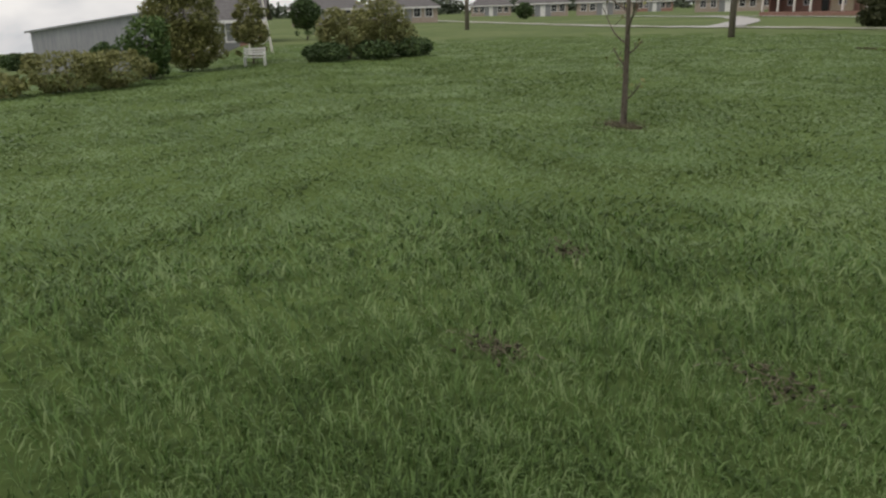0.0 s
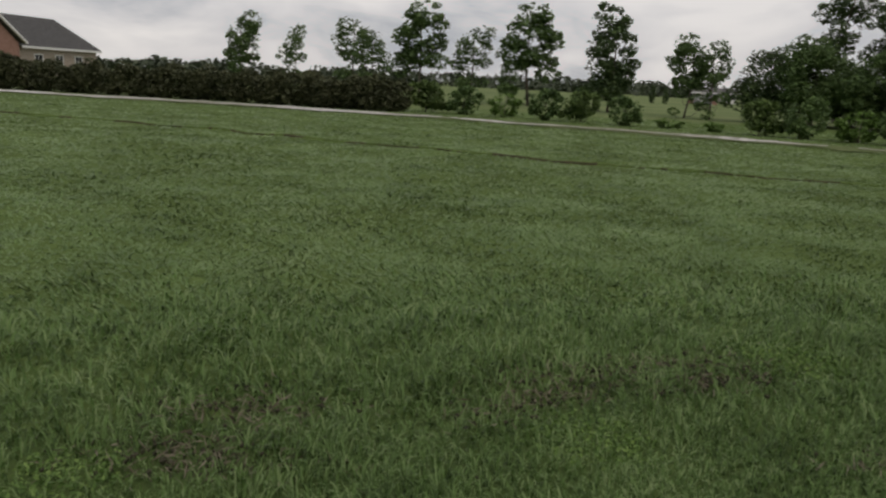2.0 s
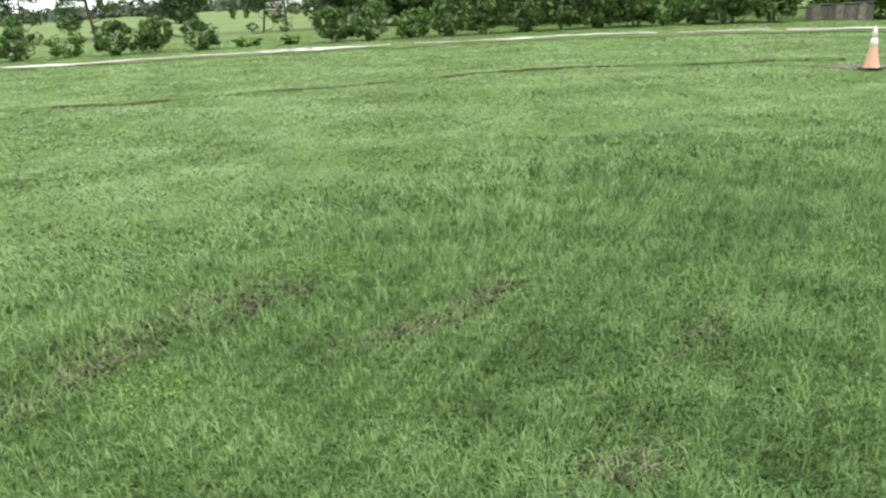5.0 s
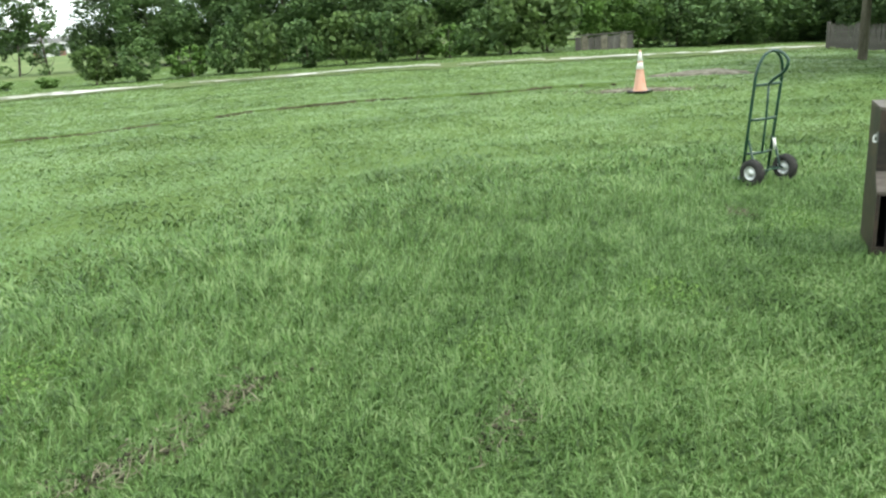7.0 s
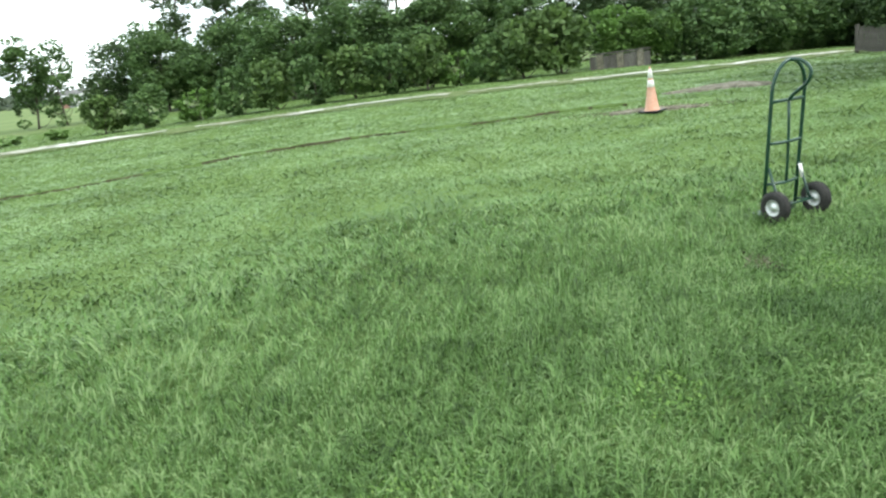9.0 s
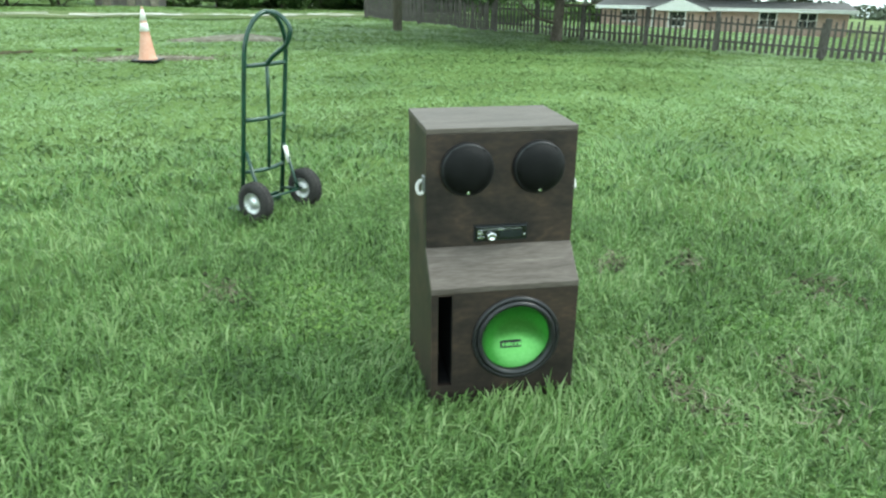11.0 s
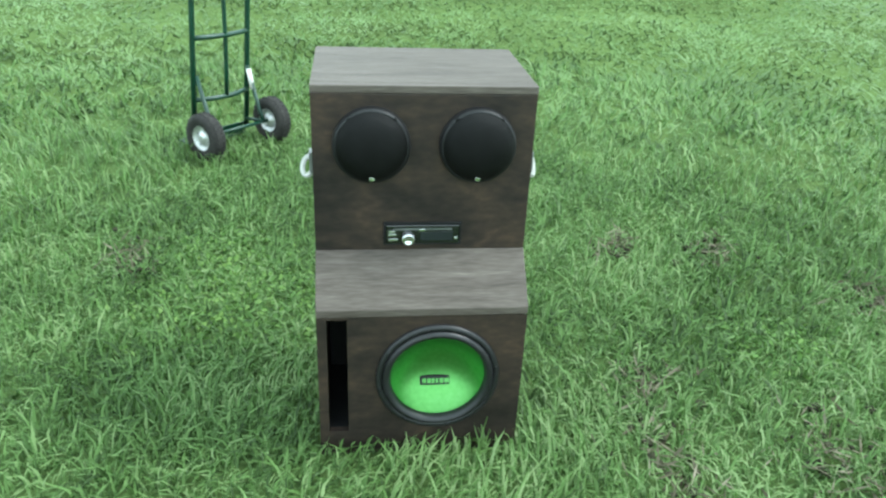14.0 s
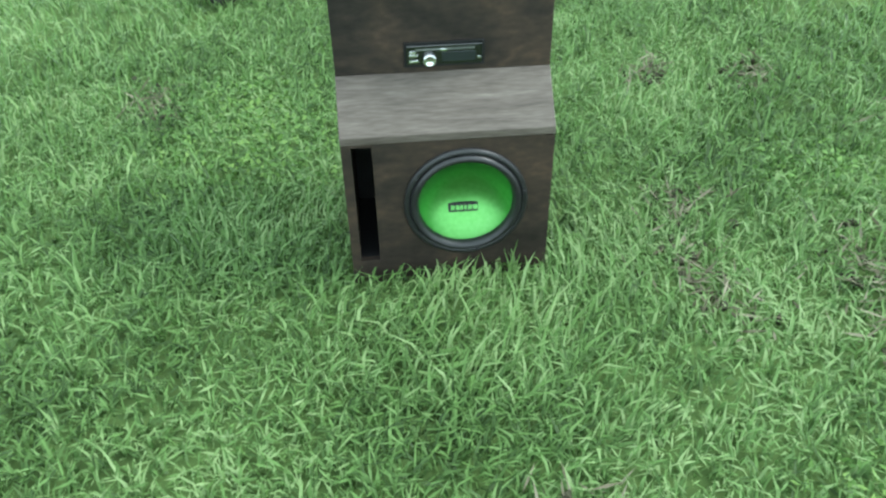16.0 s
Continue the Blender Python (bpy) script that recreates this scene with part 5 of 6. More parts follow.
# bare sapling in the lawn
def build_sapling():
    rng = np.random.default_rng(77)
    x, y = -10.6, 5.02
    t = thing("bare_sapling", "thin nearly leafless sapling in a ring of bare soil", "tree", m=pose(x, y, gz(x, y)))
    bm = bmesh.new()
    stem = curve_pts([(0, 0, -0.1), (0.01, 0.0, 0.5), (-0.02, 0.02, 1.2), (0.0, 0.0, 2.0), (0.03, 0.02, 2.9), (0.0, 0.05, 3.7)], 5)
    tube(bm, stem, [0.052 * (1 - 0.88 * i / len(stem)) + 0.003 for i in range(len(stem))], 8)
    part("trunk", bm, M_BARK, t, smooth=True)
    ends = []
    for i in range(17):
        z = 0.62 + 2.6 * i / 17 if i > 1 else 0.42 + 0.2 * i
        base = min(stem, key=lambda p: abs(p.z - z))
        a = i * 2.4 + rng.uniform(-0.4, 0.4)
        reach = rng.uniform(0.35, 0.8) * (1.0 if z > 1.1 else 0.55)
        out = Vector((math.cos(a), math.sin(a), 0))
        mid = base + out * reach * 0.5 + Vector((0, 0, reach * 0.35))
        tip = base + out * reach + Vector((0, 0, reach * rng.uniform(0.7, 1.3)))
        bm = bmesh.new()
        tube(bm, curve_pts([base, mid, tip], 4), [0.013 * (1 - k / 11) + 0.0025 for k in range(9)], 5)
        for k in range(3):
            q = base.lerp(tip, rng.uniform(0.45, 0.9))
            d = Vector((rng.normal(), rng.normal(), rng.uniform(0.2, 1.2))).normalized() * reach * 0.45
            tube(bm, [q, q + d * 0.5 + Vector((0, 0, 0.02)), q + d], [0.006, 0.0045, 0.003], 4)
            ends.append(q + d)
        part("branch", bm, M_TWIG, t, smooth=True)
    pts = np.array([e + Vector((rng.normal(), rng.normal(), rng.normal())) * 0.07 for e in ends for _ in range(2)])
    ob = tagged(new("leaf_tufts", quad_mesh("leaf_tufts", leaves(pts, 0.05, rng), M_LEAFRUST)), "few small rusty leaves", kind="stuff")
    ob.parent = t


build_sapling()


# ---------------------------------------------------------------- poles and the fence
def pole(x, y, h, r, label, wires=True):
    t = thing("utility_pole", label, "utility pole", "utility poles", m=pose(x, y, gz(x, y)))
    part("post", tube(bmesh.new(), [(0, 0, -0.3), (0, 0, h * 0.33), (0, 0, h * 0.66), (0, 0, h)], [r, r * 0.92, r * 0.82, r * 0.7], 14), M_POLE, t, smooth=True)
    part("cross_arm", box(bmesh.new(), -1.1, -0.06, h - 0.75, 1.1, 0.06, h - 0.62, 0.01), M_POLE, t)
    for xx in (-0.95, 0.0, 0.95):
        part("insulator", tube(bmesh.new(), [(xx, 0, h - 0.62), (xx, 0, h - 0.5), (xx, 0, h - 0.42)], [0.05, 0.06, 0.03], 8), M_WHITE, t)


pole(-35.9, 24.72, 10.5, 0.17, "weathered brown wooden utility pole beside the lane")
pole(-68.6, 20.5, 10.5, 0.20, "tall weathered wooden utility pole on the far lawn")
pole(23.9, 14.5, 10.5, 0.135, "weathered grey wooden utility pole beside the picket fence")


def build_fence():
    t = thing("picket_fence", "weathered grey wooden picket fence, sagging in places", "fence")
    line = [Vector((a, b, 0)) for a, b in ((30.6, 20.2), (28.2, 16.3), (27.5, 13.0), (26.2, 9.6), (26.0, 5.8), (25.6, 0.5), (25.2, -6.0))]
    rng = np.random.default_rng(9)
    picket = bmesh.new()
    box(picket, -0.045, -0.009, 0.06, 0.045, 0.009, 0.93)
    for v in picket.verts:
        if v.co.z > 0.9:
            v.co.x *= 0.55
    me = bpy.data.meshes.new("picket")
    picket.to_mesh(me)
    picket.free()
    me.materials.append(M_FENCE)
    count = 0
    for i, (a, b) in enumerate(zip(line, line[1:])):
        run = (b - a).length
        ang = math.degrees(math.atan2(b.y - a.y, b.x - a.x))
        gap = 0.105 if i < 2 else 0.155
        spans = max(1, round(run / 2.3))
        for k in range(spans + (1 if i == len(line) - 2 else 0)):
            p = a.lerp(b, k / spans)
            part("post", box(bmesh.new(), p.x - 0.055, p.y - 0.055, gz(p.x, p.y) - 0.2, p.x + 0.055, p.y + 0.055, gz(p.x, p.y) + 1.0 + rng.uniform(-0.04, 0.06), 0.008), M_FENCE, t)
        for zz in (0.28, 0.74):
            for k in range(spans):
                p, q = a.lerp(b, k / spans), a.lerp(b, (k + 1) / spans)
                part("rail", tube(bmesh.new(), [(p.x + 0.03, p.y, gz(p.x, p.y) + zz), ((p.x + q.x) / 2 + 0.03, (p.y + q.y) / 2, (gz(p.x, p.y) + gz(q.x, q.y)) / 2 + zz - 0.012), (q.x + 0.03, q.y, gz(q.x, q.y) + zz)], 0.035, 4), M_FENCE, t)
        for k in range(int(run / gap)):
            p = a.lerp(b, (k + 0.5) * gap / run)
            ob = new("picket", me)
            ob.parent = t
            ob.matrix_basis = pose(p.x - 0.03, p.y, gz(p.x, p.y) + rng.uniform(-0.03, 0.03), rng.uniform(-1.5, 1.5), rng.uniform(-2, 2), ang) @ Matrix.Diagonal((1, 1, rng.uniform(0.93, 1.05), 1))
            count += 1
    s = thing("notice_board", "small white notice board on a post behind the fence", "sign", m=pose(33.0, 17.2, gz(33.0, 17.2), 0, 0, 60))
    part("post", box(bmesh.new(), -0.03, -0.03, -0.1, 0.03, 0.03, 1.25), M_FENCE, s)
    part("board", box(bmesh.new(), -0.16, -0.05, 1.0, 0.16, -0.032, 1.42, 0.004), M_WHITE, s)


build_fence()

oak = leafy("oak_tree", "broad dark oak with a low spreading crown, before the picket fence", "tree", 91, 6.0, [(0, 0, 4.6, 3.6, 3.4, 1.6), (0.3, 0, 3.3, 4.0, 3.6, 1.1), (2.4, 0.6, 4.2, 2.4, 2.4, 1.5), (-2.6, 0.4, 4.0, 2.2, 2.4, 1.4), (0.4, -1.8, 3.5, 2.2, 1.8, 1.0)], 16000, 0.215, M_LEAFDARK, 0.15, 12, 0.36, 0.38)
place(oak, 24.78, 9.84, 0, 1.5, 1.0)
put(oak, 84.0, 13.0, 130, 2.0, 1.5)
put(oak, 86.0, 27.0, 70, 2.0, 1.6)
put(oak, 62.0, -3.0, 200, 1.7, 1.4)

# low wall of old boards by the thicket
w = thing("board_wall", "low wall of old brown boards by the thicket", "wall", m=pose(25.3, 27.5, gz(25.3, 27.5), 0, 0, -30))
for k in range(9):
    part("board", box(bmesh.new(), -1.3 + 0.29 * k, -0.02, -0.05, -1.02 + 0.29 * k, 0.02, 0.62 + 0.03 * math.sin(k * 2.1), 0.004), (M_FENCE, M_DRYSOIL)[k % 3 == 1], w)
part("cap_rail", box(bmesh.new(), -1.32, -0.05, 0.66, 1.32, 0.05, 0.72, 0.006), M_FENCE, w)


# ---------------------------------------------------------------- houses
def gable_roof(bm, x0, x1, y0, y1, z, peak, over=0.4, thick=0.16, hip=0.0, along="x"):
    """A pitched roof slab with overhang; hip pulls the ridge ends in."""
    a0, a1, b0, b1 = x0 - over, x1 + over, y0 - over, y1 + over
    if along == "x":
        m = (b0 + b1) / 2
        P = [(a0, b0, z), (a1, b0, z), (a1, b1, z), (a0, b1, z), (a0 + hip, m, peak), (a1 - hip, m, peak)]
    else:
        m = (a0 + a1) / 2
        P = [(a0, b1, z), (a0, b0, z), (a1, b0, z), (a1, b1, z), (m, b1 - hip, peak), (m, b0 + hip, peak)]
        P = [P[0], P[1], P[2], P[3], P[4], P[5]]
    lo = [bm.verts.new(Vector(p) - Vector((0, 0, thick))) for p in P]
    hi = [bm.verts.new(p) for p in P]
    for v in (hi, lo):
        bm.faces.new((v[0], v[1], v[5], v[4]))
        bm.faces.new((v[2], v[3], v[4], v[5]))
        if hip:
            bm.faces.new((v[3], v[0], v[4]))
            bm.faces.new((v[1], v[2], v[5]))
    ring = (0, 1, 2, 3) if hip else (0, 1, 5, 2, 3, 4)
    for i in range(len(ring)):
        p, q = ring[i], ring[(i + 1) % len(ring)]
        bm.faces.new((hi[p], hi[q], lo[q], lo[p]))
    bmesh.ops.recalc_face_normals(bm, faces=bm.faces)
    return bm


def window(parent, x, y, z, w, h, axis, shutters=None, trim=None):
    """A framed window on a wall that faces -y (axis 'y') or +x (axis 'x')."""
    def slab(u0, v0, u1, v1, d0, d1):
        if axis == "y":
            return box(bmesh.new(), x + u0, y - d1, z + v0, x + u1, y - d0, z + v1)
        return box(bmesh.new(), x + d0, y + u0, z + v0, x + d1, y + u1, z + v1)

    win = part("window", slab(-w / 2, 0, w / 2, h, -0.03, 0.012), M_GLASS, parent)
    for u0, v0, u1, v1 in ((-w / 2 - 0.1, -0.1, w / 2 + 0.1, 0, ), (-w / 2 - 0.1, h, w / 2 + 0.1, h + 0.1), (-w / 2 - 0.1, 0, -w / 2, h), (w / 2, 0, w / 2 + 0.1, h), (-0.025, 0, 0.025, h), (-w / 2, h / 2 - 0.025, w / 2, h / 2 + 0.025)):
        part("window_frame", slab(u0, v0, u1, v1, 0.0, 0.06), trim or M_WHITE, win)
    if shutters:
        for s in (-1, 1):
            c = s * (w / 2 + 0.1 + 0.2)
            part("shutter", slab(c - 0.19, -0.05, c + 0.19, h + 0.05, 0.0, 0.05), shutters, win)


def gable_wall(bm, x, y0, y1, z0, z, peak, thick=0.25):
    m = (y0 + y1) / 2
    P = [(y0, z0), (y1, z0), (y1, z), (m, peak), (y0, z)]
    a = [bm.verts.new((x, p, q)) for p, q in P]
    b = [bm.verts.new((x - thick, p, q)) for p, q in P]
    bm.faces.new(a)
    bm.faces.new(b[::-1])
    for i in range(5):
        bm.faces.new((a[i], b[i], b[(i + 1) % 5], a[(i + 1) % 5]))
    bmesh.ops.recalc_face_normals(bm, faces=bm.faces)
    return bm


def build_brick_house():
    t = thing("brick_house", "red brick house with grey roof, cream dormers and a columned porch", "house")
    x0, x1, y0, y1, b, ev, pk = -88.0, -71.3, 66.8, 77.7, 0.0, 3.9, 8.3
    bm = box(bmesh.new(), x0, y0 + 2.2, b, x1 - 0.26, y1, ev)
    part("wall", bm, M_BRICK, t, "red brick walls")
    part("gable_wall", gable_wall(bmesh.new(), x1, y0 + 0.2, y1 - 0.2, b, ev - 0.1, pk - 0.35), M_BRICK, t)
    part("gable_wall", gable_wall(bmesh.new(), x0, y0 + 0.2, y1 - 0.2, b, ev - 0.1, pk - 0.35), M_BRICK, t)
    part("roof", gable_roof(bmesh.new(), x0, x1, y0, y1, ev, pk, 0.5), M_ROOF, t, "dark grey shingle roof")
    ym = (y0 + y1) / 2
    for s in (0, 1):
        ye = (y0 - 0.5, y1 + 0.5)[s]
        part("barge_board", tube(bmesh.new(), [(x1 + 0.53, ye, ev - 0.10), (x1 + 0.53, ym, pk - 0.10)], 0.17, 4), M_WHITE, t)
    part("fascia", box(bmesh.new(), x0 - 0.5, y0 - 0.56, ev - 0.34, x1 + 0.5, y0 - 0.44, ev - 0.05), M_WHITE, t)
    part("gable_vent", box(bmesh.new(), x1, ym - 0.35, pk - 2.1, x1 + 0.05, ym + 0.35, pk - 1.3), M_WHITE, t)
    part("ridge_box", gable_roof(box(bmesh.new(), -84.8, ym - 1.0, 7.4, -77.3, ym + 1.0, 8.3), -84.8, -77.3, ym - 1.3, ym + 1.3, 8.25, 8.75, 0.2), M_ROOF, t)
    part("ridge_trim", box(bmesh.new(), -77.15, ym - 1.45, 8.1, -77.05, ym + 1.45, 8.22), M_WHITE, t)
    # back wing
    wx0, wx1, wy1 = -80.0, -72.2, 92.0
    part("wing_wall", box(bmesh.new(), wx0, y1 + 0.05, b, wx1, wy1, 3.6), M_TANBRICK, t, "tan brick back wing")
    part("wing_roof", gable_roof(bmesh.new(), wx0, wx1, y1 - 4.0, wy1, 3.6, 7.3, 0.5, 0.16, 3.6, "y"), M_ROOF, t)
    part("wing_fascia", box(bmesh.new(), wx1 + 0.46, y1 + 0.7, 3.28, wx1 + 0.56, wy1 + 0.5, 3.55), M_WHITE, t)
    for yy in (81.5, 85.0, 88.5):
        window(t, wx1, yy, 1.3, 1.2, 1.3, "x")
    # porch
    part("porch_floor", box(bmesh.new(), x0, y0 - 1.3, b, x1, y0 + 2.2, 0.45), M_BRICK, t)
    # columns take the duller white, dimmed in colour for the porch shadow
    for xx, yy in ((-87.7, -1.1), (-84.8, -1.1), (-81.9, -1.1), (-79.1, -1.1), (-75.4, 0.1), (-71.9, 0.1)):
        part("column", tube(bmesh.new(), [(xx, y0 + yy, 0.4), (xx, y0 + yy, 0.7), (xx, y0 + yy, 3.2), (xx, y0 + yy, 3.4)], [0.2, 0.15, 0.14, 0.2], 10), M_COLLAR, t, smooth=True)
    # the front roof runs further down over the entrance porch
    slope = (pk - ev) / (ym - y0 + 0.5)
    bm = bmesh.new()
    low, top, px0, px1 = y0 - 1.6, y0 + 3.0, x0 - 1.6, -78.6
    vs = [bm.verts.new((xx, yy, ev + slope * (yy - y0 + 0.5) + dz)) for dz in (0.02, 0.20) for xx, yy in ((px0, low), (px1, low), (px1, top), (px0 + 1.4, top))]
    for q in ((3, 2, 1, 0), (4, 5, 6, 7), (0, 1, 5, 4), (1, 2, 6, 5), (2, 3, 7, 6), (3, 0, 4, 7)):
        bm.faces.new([vs[k] for k in q])
    part("porch_roof", bm, M_ROOF, t)
    part("porch_fascia", box(bmesh.new(), px0, low - 0.08, 2.92, px1 + 0.06, low - 0.005, 3.22), M_WHITE, t)
    part("porch_rake", tube(bmesh.new(), [(px1 + 0.06, low, ev + slope * (low - y0 + 0.5) + 0.08), (px1 + 0.06, top, ev + slope * (top - y0 + 0.5) + 0.08)], 0.13, 4), M_WHITE, t)
    part("porch_wall", box(bmesh.new(), -79.6, y0 + 2.1, 0.45, -76.0, y0 + 2.19, 3.7), M_YELLOW, t, "cream painted porch wall")
    part("door", box(bmesh.new(), -81.0, y0 + 2.02, 0.45, -79.9, y0 + 2.09, 2.6, 0.01), M_GLASS, t)
    for xx in (-86.4, -83.5, -77.7):
        window(t, xx, y0 + 2.08, 1.2, 1.1, 1.7, "y")
    window(t, -73.4, y0 + 2.19, 1.2, 1.1, 1.6, "y")
    # dormers
    for xx, w, h in ((-86.6, 2.5, 2.7), (-83.9, 1.8, 2.4), (-80.6, 1.8, 2.4), (-75.6, 3.0, 3.0)):
        d = new("dormer")
        d.parent = t
        zb = 4.7
        part("dormer_wall", box(bmesh.new(), xx - w / 2, y0 + 0.9, zb - 0.4, xx + w / 2, ym - 0.5, zb + h * 0.62), M_YELLOW, d, "cream siding")
        bm = bmesh.new()
        P = [(xx - w / 2, zb + h * 0.62), (xx + w / 2, zb + h * 0.62), (xx, zb + h * 1.12)]
        a = [bm.verts.new((p, y0 + 0.92, q)) for p, q in P]
        c = [bm.verts.new((p, y0 + 1.2, q)) for p, q in P]
        bm.faces.new(a[::-1])
        bm.faces.new(c)
        for i in range(3):
            bm.faces.new((a[i], a[(i + 1) % 3], c[(i + 1) % 3], c[i]))
        part("dormer_gable", bm, M_YELLOW, d)
        part("dormer_roof", gable_roof(bmesh.new(), xx - w / 2, xx + w / 2, y0 + 0.9, ym, zb + h * 0.62 + 0.06, zb + h * 1.12 + 0.1, 0.22, 0.1, 0, "y"), M_ROOF, d)
        for s in (-1, 1):
            part("dormer_trim", tube(bmesh.new(), [(xx + s * (w / 2 + 0.22), y0 + 0.66, zb + h * 0.62), (xx, y0 + 0.66, zb + h * 1.12 + 0.04)], 0.09, 4), M_WHITE, d)
        window(d, xx, y0 + 0.89, zb - 0.05, w * 0.36, h * 0.5, "y", M_GLASS if w > 2 else None)


build_brick_house()


def far_house(x, y, turn, w, d, h, peak, wall, roof, label, hip=3.0, group="far houses"):
    t = thing("house", label, "house", group, m=pose(x, y, gz(x, y), 0, 0, turn))
    part("wall", box(bmesh.new(), -w / 2, -d / 2, -0.2, w / 2, d / 2, h), wall, t)
    part("roof", gable_roof(bmesh.new(), -w / 2, w / 2, -d / 2, d / 2, h, peak, 0.5, 0.2, hip), roof, t)
    part("fascia", box(bmesh.new(), -w / 2 - 0.5, -d / 2 - 0.54, h - 0.28, w / 2 + 0.5, -d / 2 - 0.49, h - 0.06), M_WHITE, t)
    # flat grey slab on the wall, standing in for a shaded entry
    part("entry_shade", box(bmesh.new(), -1.6, -d / 2 - 0.03, 0, 1.6, -d / 2 - 0.004, h - 0.35), M_CHROMEDARK, t)
    for xx in (-0.38, -0.22, 0.22, 0.38):
        window(t, xx * w, -d / 2, 0.9, 1.0, 1.3, "y")
    part("door", box(bmesh.new(), -0.5, -d / 2 - 0.07, 0, 0.5, -d / 2 - 0.032, 2.1, 0.01), M_WHITE, t)


for az, d, turn, w, hh, pk, wall, roof, lab in (
        (82.6, 120, 80, 11.0, 2.4, 3.9, M_TANBRICK, M_ROOFB, "low grey-roofed bungalow with white trim"),
        (77.6, 125, 76, 11.0, 2.4, 4.1, M_TANBRICK, M_ROOFB, "tan brick bungalow with a grey hip roof"),
        (67.6, 165, 70, 10.0, 2.6, 5.0, M_TANBRICK, M_ROOFB, "tan brick house with a grey hip roof"),
        (63.3, 165, 66, 10.8, 2.6, 5.1, M_TANBRICK, M_ROOFB, "tan brick house with a tall grey hip roof"),
        (59.9, 215, 62, 9.0, 2.6, 4.6, M_BRICK, M_ROOFB, "low brick house with a brown hip roof"),
        (55.2, 170, 58, 12.0, 2.6, 5.0, M_TANBRICK, M_ROOFB, "long tan brick house with a grey hip roof"),
        (71.2, 205, 72, 10.0, 2.6, 4.8, M_TANBRICK, M_ROOFB, "distant tan house with a grey hip roof"),
        (51.6, 190, 55, 10.0, 2.6, 4.8, M_TANBRICK, M_ROOFB, "distant tan house with a brown hip roof")):
    x, y = polar(az, d)
    far_house(x, y, turn, w, 7.0, hh, pk, wall, roof, lab)


def build_shed():
    t = thing("metal_shed", "long plain grey sheet-metal shed", "shed", m=pose(-50.5, -8.6, -1.0, 0, 0, 90))
    # long side faces the lawn; local x runs along world y
    def prism(name, x0, x1, y0, y1, z0, za, zb, z_low=None):
        """A block whose top slopes from za at x0 to zb at x1."""
        bm = bmesh.new()
        lo = [bm.verts.new((p, q, z0 if z_low is None else z_low + (za if p == x0 else zb))) for p, q in ((x0, y0), (x1, y0), (x1, y1), (x0, y1))]
        hi = [bm.verts.new((p, q, za if p == x0 else zb)) for p, q in ((x0, y0), (x1, y0), (x1, y1), (x0, y1))]
        bm.faces.new(lo[::-1])
        bm.faces.new(hi)
        for i in range(4):
            bm.faces.new((lo[i], lo[(i + 1) % 4], hi[(i + 1) % 4], hi[i]))
        part(name, bm, M_METALSHED, t)

    prism("wall", -1.9, 4.0, -4.0, 6.0, -0.6, 2.22, 3.06)
    prism("roof", -2.15, 4.25, -4.2, 6.3, 0, 2.28, 3.16, -0.10)


build_shed()
far_house(-58.0, -0.9, 84, 6.0, 7.0, 2.3, 4.1, M_BRICK, M_ROOFB, "brown-roofed brick house behind the round tree", 0.0)


def build_pink_house():
    t = thing("pink_brick_house", "low pink brick house with a white gable and eaves", "house", m=pose(71.0, 18.95, gz(71.0, 18.95) - 0.4, 0, 0, -75.6))
    part("wall", box(bmesh.new(), -4.2, 0.0, -0.6, 15.0, 7.0, 2.3), M_PINK, t)
    part("roof", gable_roof(bmesh.new(), -4.2, 15, 0, 7, 2.3, 2.75, 0.5, 0.2), M_ROOFB, t)
    part("fascia", box(bmesh.new(), -4.75, -0.58, 2.08, 15.55, -0.51, 2.34), M_WHITE, t)
    part("front_wall", box(bmesh.new(), 0.0, -1.6, -0.6, 4.0, -0.02, 2.3), M_PINK, t)
    part("front_roof", gable_roof(bmesh.new(), 0.0, 4.0, -1.6, 3.0, 2.3, 3.0, 0.4, 0.2, 0, "y"), M_ROOFB, t)
    bm = bmesh.new()
    vs = [bm.verts.new((x, y, z)) for y in (-2.06, -2.01) for x, z in ((-0.5, 2.08), (4.5, 2.08), (2.0, 3.06))]
    for q in ((0, 1, 2), (5, 4, 3), (0, 3, 4, 1), (1, 4, 5, 2), (2, 5, 3, 0)):
        bm.faces.new([vs[k] for k in q])
    part("gable_board", bm, M_WHITE, t)
    part("corner_post", box(bmesh.new(), -0.1, -1.75, -0.6, 0.12, -1.6, 2.3), M_WHITE, t)
    window(t, -2.0, 0.0, 1.1, 1.1, 0.9, "y")
    window(t, 1.9, -1.6, 0.9, 1.2, 1.1, "y")
    for xx in (9.0, 12.0):
        window(t, xx, 0.0, 0.9, 1.2, 1.1, "y")


build_pink_house()


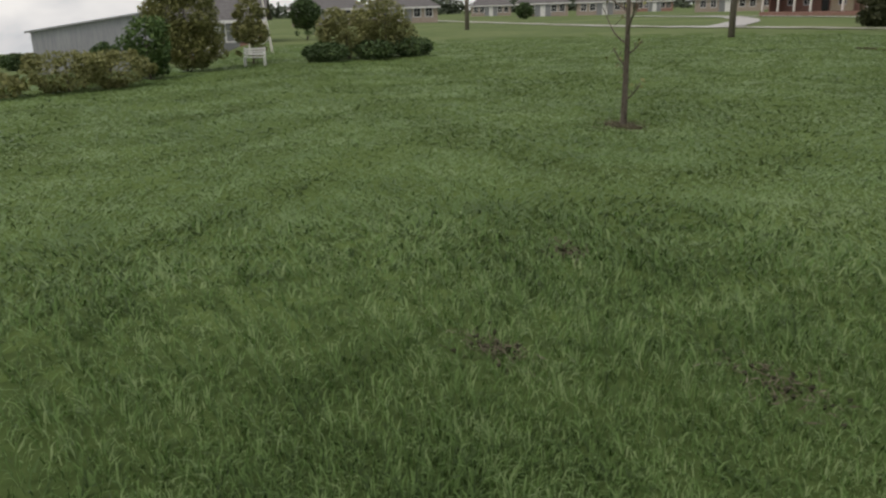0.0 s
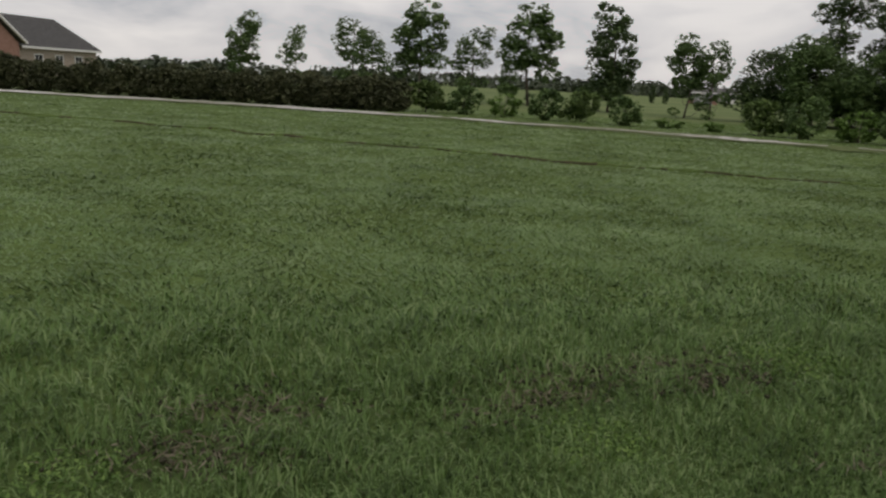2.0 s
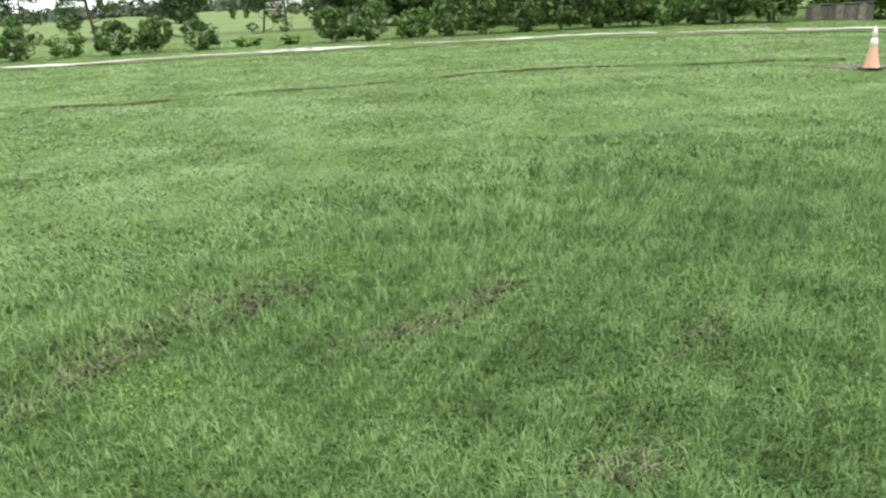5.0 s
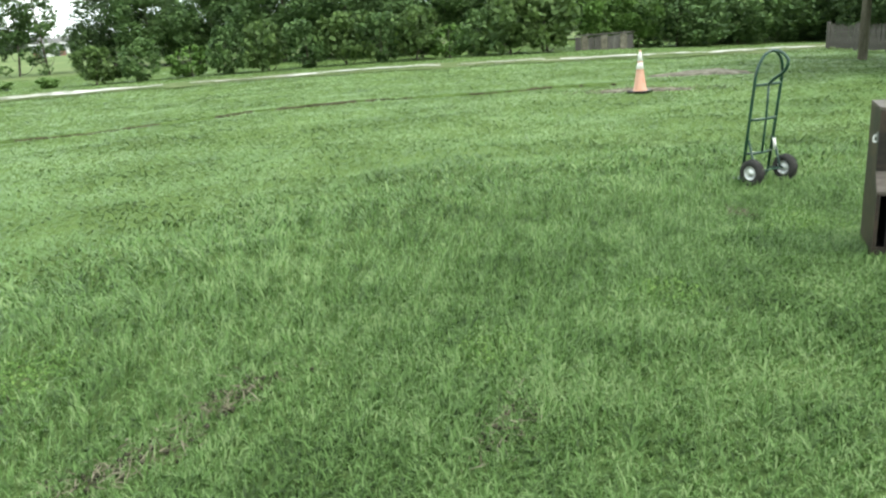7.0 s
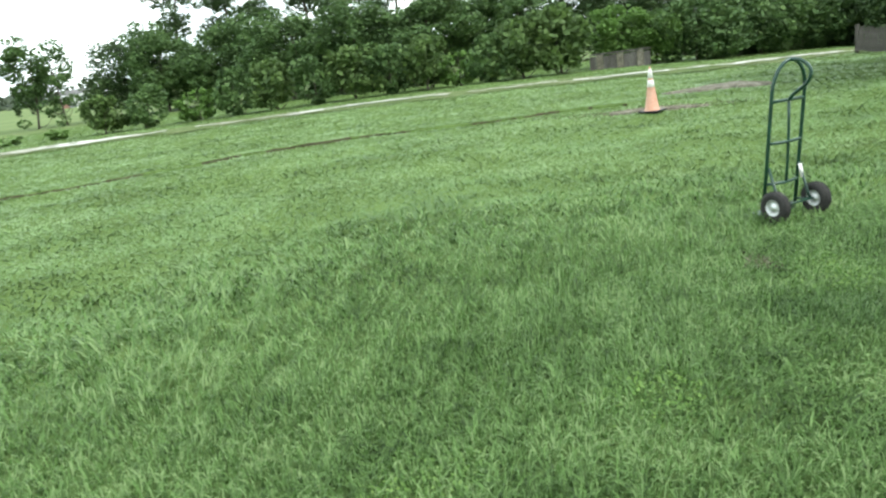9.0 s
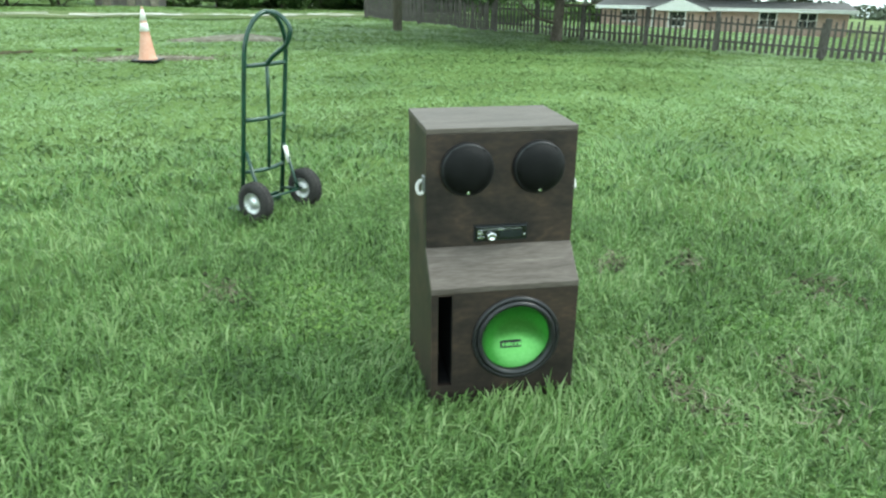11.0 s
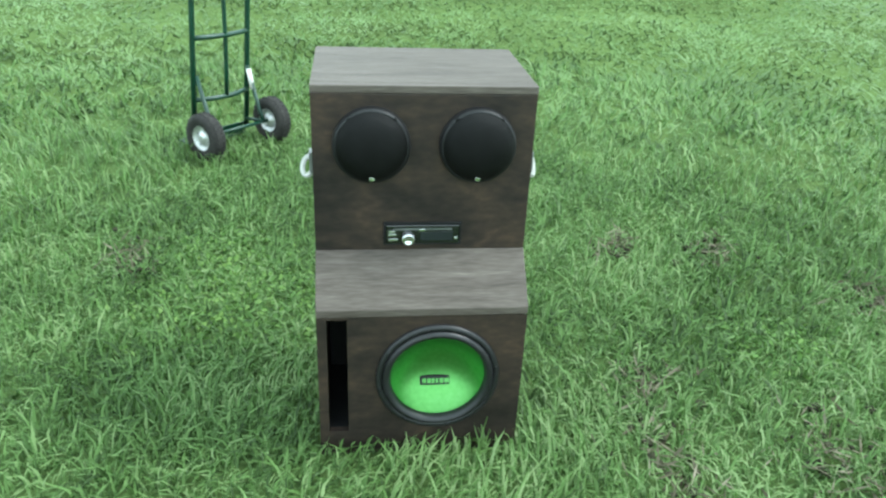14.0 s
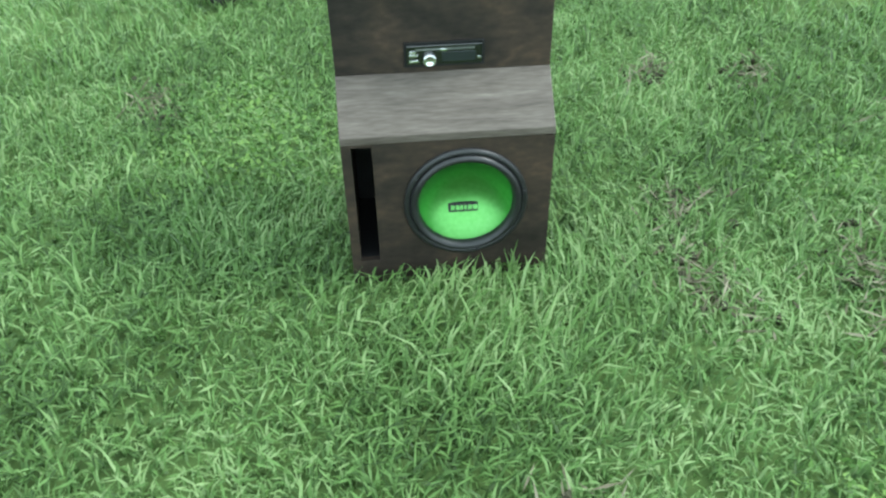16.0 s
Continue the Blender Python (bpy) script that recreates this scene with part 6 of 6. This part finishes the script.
# ---------------------------------------------------------------- garden windmill, bench, far things
def build_windmill():
    t = thing("garden_windmill", "white lattice garden windmill with a vaned wheel", "windmill", m=pose(-39.6, 1.0, gz(-39.6, 1.0)))
    h, a, b = 4.2, 0.55, 0.11
    for sx in (-1, 1):
        for sy in (-1, 1):
            part("leg", tube(bmesh.new(), [(sx * a, sy * a, 0), (sx * b, sy * b, h)], 0.028, 6), M_COLLAR, t)
    for k in range(1, 6):
        f = k / 6
        r = a + (b - a) * f
        z = h * f
        part("brace", tube(bmesh.new(), [(-r, -r, z), (r, -r, z), (r, r, z), (-r, r, z)], 0.018, 5, closed=True), M_COLLAR, t)
        r2 = a + (b - a) * (f - 1 / 6)
        part("brace", tube(bmesh.new(), [(r2, -r2, z - h / 6), (r, r, z)], 0.014, 5), M_COLLAR, t)
    wheel = new("wheel")
    wheel.parent = t
    for k in range(12):
        m = Matrix.Translation((0.25, 0, h + 0.12)) @ Matrix.Rotation(k * math.tau / 12, 4, "X") @ Matrix.Rotation(radians(25), 4, "Z")
        bm = box(bmesh.new(), -0.008, -0.055, 0.16, 0.008, 0.055, 0.58)
        bmesh.ops.transform(bm, matrix=m, verts=bm.verts)
        part("vane", bm, M_CHROMEDARK, wheel)
    part("rim", tube(bmesh.new(), [(0.25, 0.4 * math.cos(q), h + 0.12 + 0.4 * math.sin(q)) for q in [k * math.tau / 20 for k in range(20)]], 0.012, 5, closed=True), M_COLLAR, wheel)
    part("tail", box(bmesh.new(), -0.8, -0.01, h + 0.02, -0.35, 0.01, h + 0.26), M_CHROMEDARK, t)
    part("shaft", tube(bmesh.new(), [(-0.5, 0, h + 0.12), (0.3, 0, h + 0.12)], 0.02, 6), M_CHROMEDARK, t)


build_windmill()


def build_bench():
    t = thing("garden_bench", "small white painted garden bench under the small tree", "bench", m=pose(-30.0, 0.35, gz(-30.0, 0.35), 0, 0, 80) @ Matrix.Scale(0.78, 4))
    for k in range(4):
        part("seat_slat", box(bmesh.new(), -0.5, -0.22 + 0.115 * k, 0.40, 0.5, -0.13 + 0.115 * k, 0.43, 0.005), M_WHITE, t)
    for k in range(3):
        part("back_slat", box(bmesh.new(), -0.5, 0.235, 0.50 + 0.12 * k, 0.5, 0.26, 0.58 + 0.12 * k, 0.005), M_WHITE, t)
    for s in (-1, 1):
        part("leg", box(bmesh.new(), s * 0.46 - 0.03, -0.22, 0, s * 0.46 + 0.03, -0.16, 0.40), M_WHITE, t)
        part("leg", box(bmesh.new(), s * 0.46 - 0.03, 0.20, 0, s * 0.46 + 0.03, 0.26, 0.86), M_WHITE, t)
        part("armrest", box(bmesh.new(), s * 0.46 - 0.035, -0.24, 0.60, s * 0.46 + 0.035, 0.25, 0.63, 0.005), M_WHITE, t)


build_bench()
x, y = polar(-5.2, 190)
far_house(x, y, -5, 7.0, 5.0, 2.3, 3.2, M_WHITE, M_ROOF, "small white far-off shed in the field", 0.0, "far sheds")
x, y = polar(-3.4, 150, 2.0, 0.9)
far_house(x, y, -4, 5.0, 4.0, 2.2, 3.0, M_BRICK, M_ROOFB, "small dark barn at the field's edge", 0.0, "far sheds")


# cane field and distant woods
def leaf_band(name, label, category, centres, count, size, mat, seed):
    rng = np.random.default_rng(seed)
    pts = blob_points(centres, count, rng, 0.55)
    pts[:, 2] = np.maximum(pts[:, 2], ground_z(pts[:, 0], pts[:, 1]))
    tagged(new(name, quad_mesh(name, leaves(pts, size, rng), mat)), label, category, kind="stuff")


rng = np.random.default_rng(21)
cane = []
for k in range(160):
    x, y = 62 + rng.uniform(0, 24), 26 + rng.uniform(-1, 22)
    cane.append((x, y, gz(x, y) + 0.45, 1.6, 1.6, 0.75))
leaf_band("cane_field", "tall green cane field behind the fence", "field crop", cane, 15000, 0.32, M_CANE, 22)
wood = []
for k in range(560):
    az = rng.uniform(-100, 89)
    d = rng.uniform(330, 460)
    x, y = polar(az, d)
    r = rng.uniform(3.0, 7.0)
    hi = rng.uniform(2.2, 4.2) * (1.15 if az > 55 else 1.0)
    wood.append((x, y, gz(x, y) + hi * 0.7, r * 1.5, r * 1.5, hi))
leaf_band("far_woods", "distant dark green line of woods on the horizon", "woods", wood, 42000, 1.7, M_FARWOOD, 23)
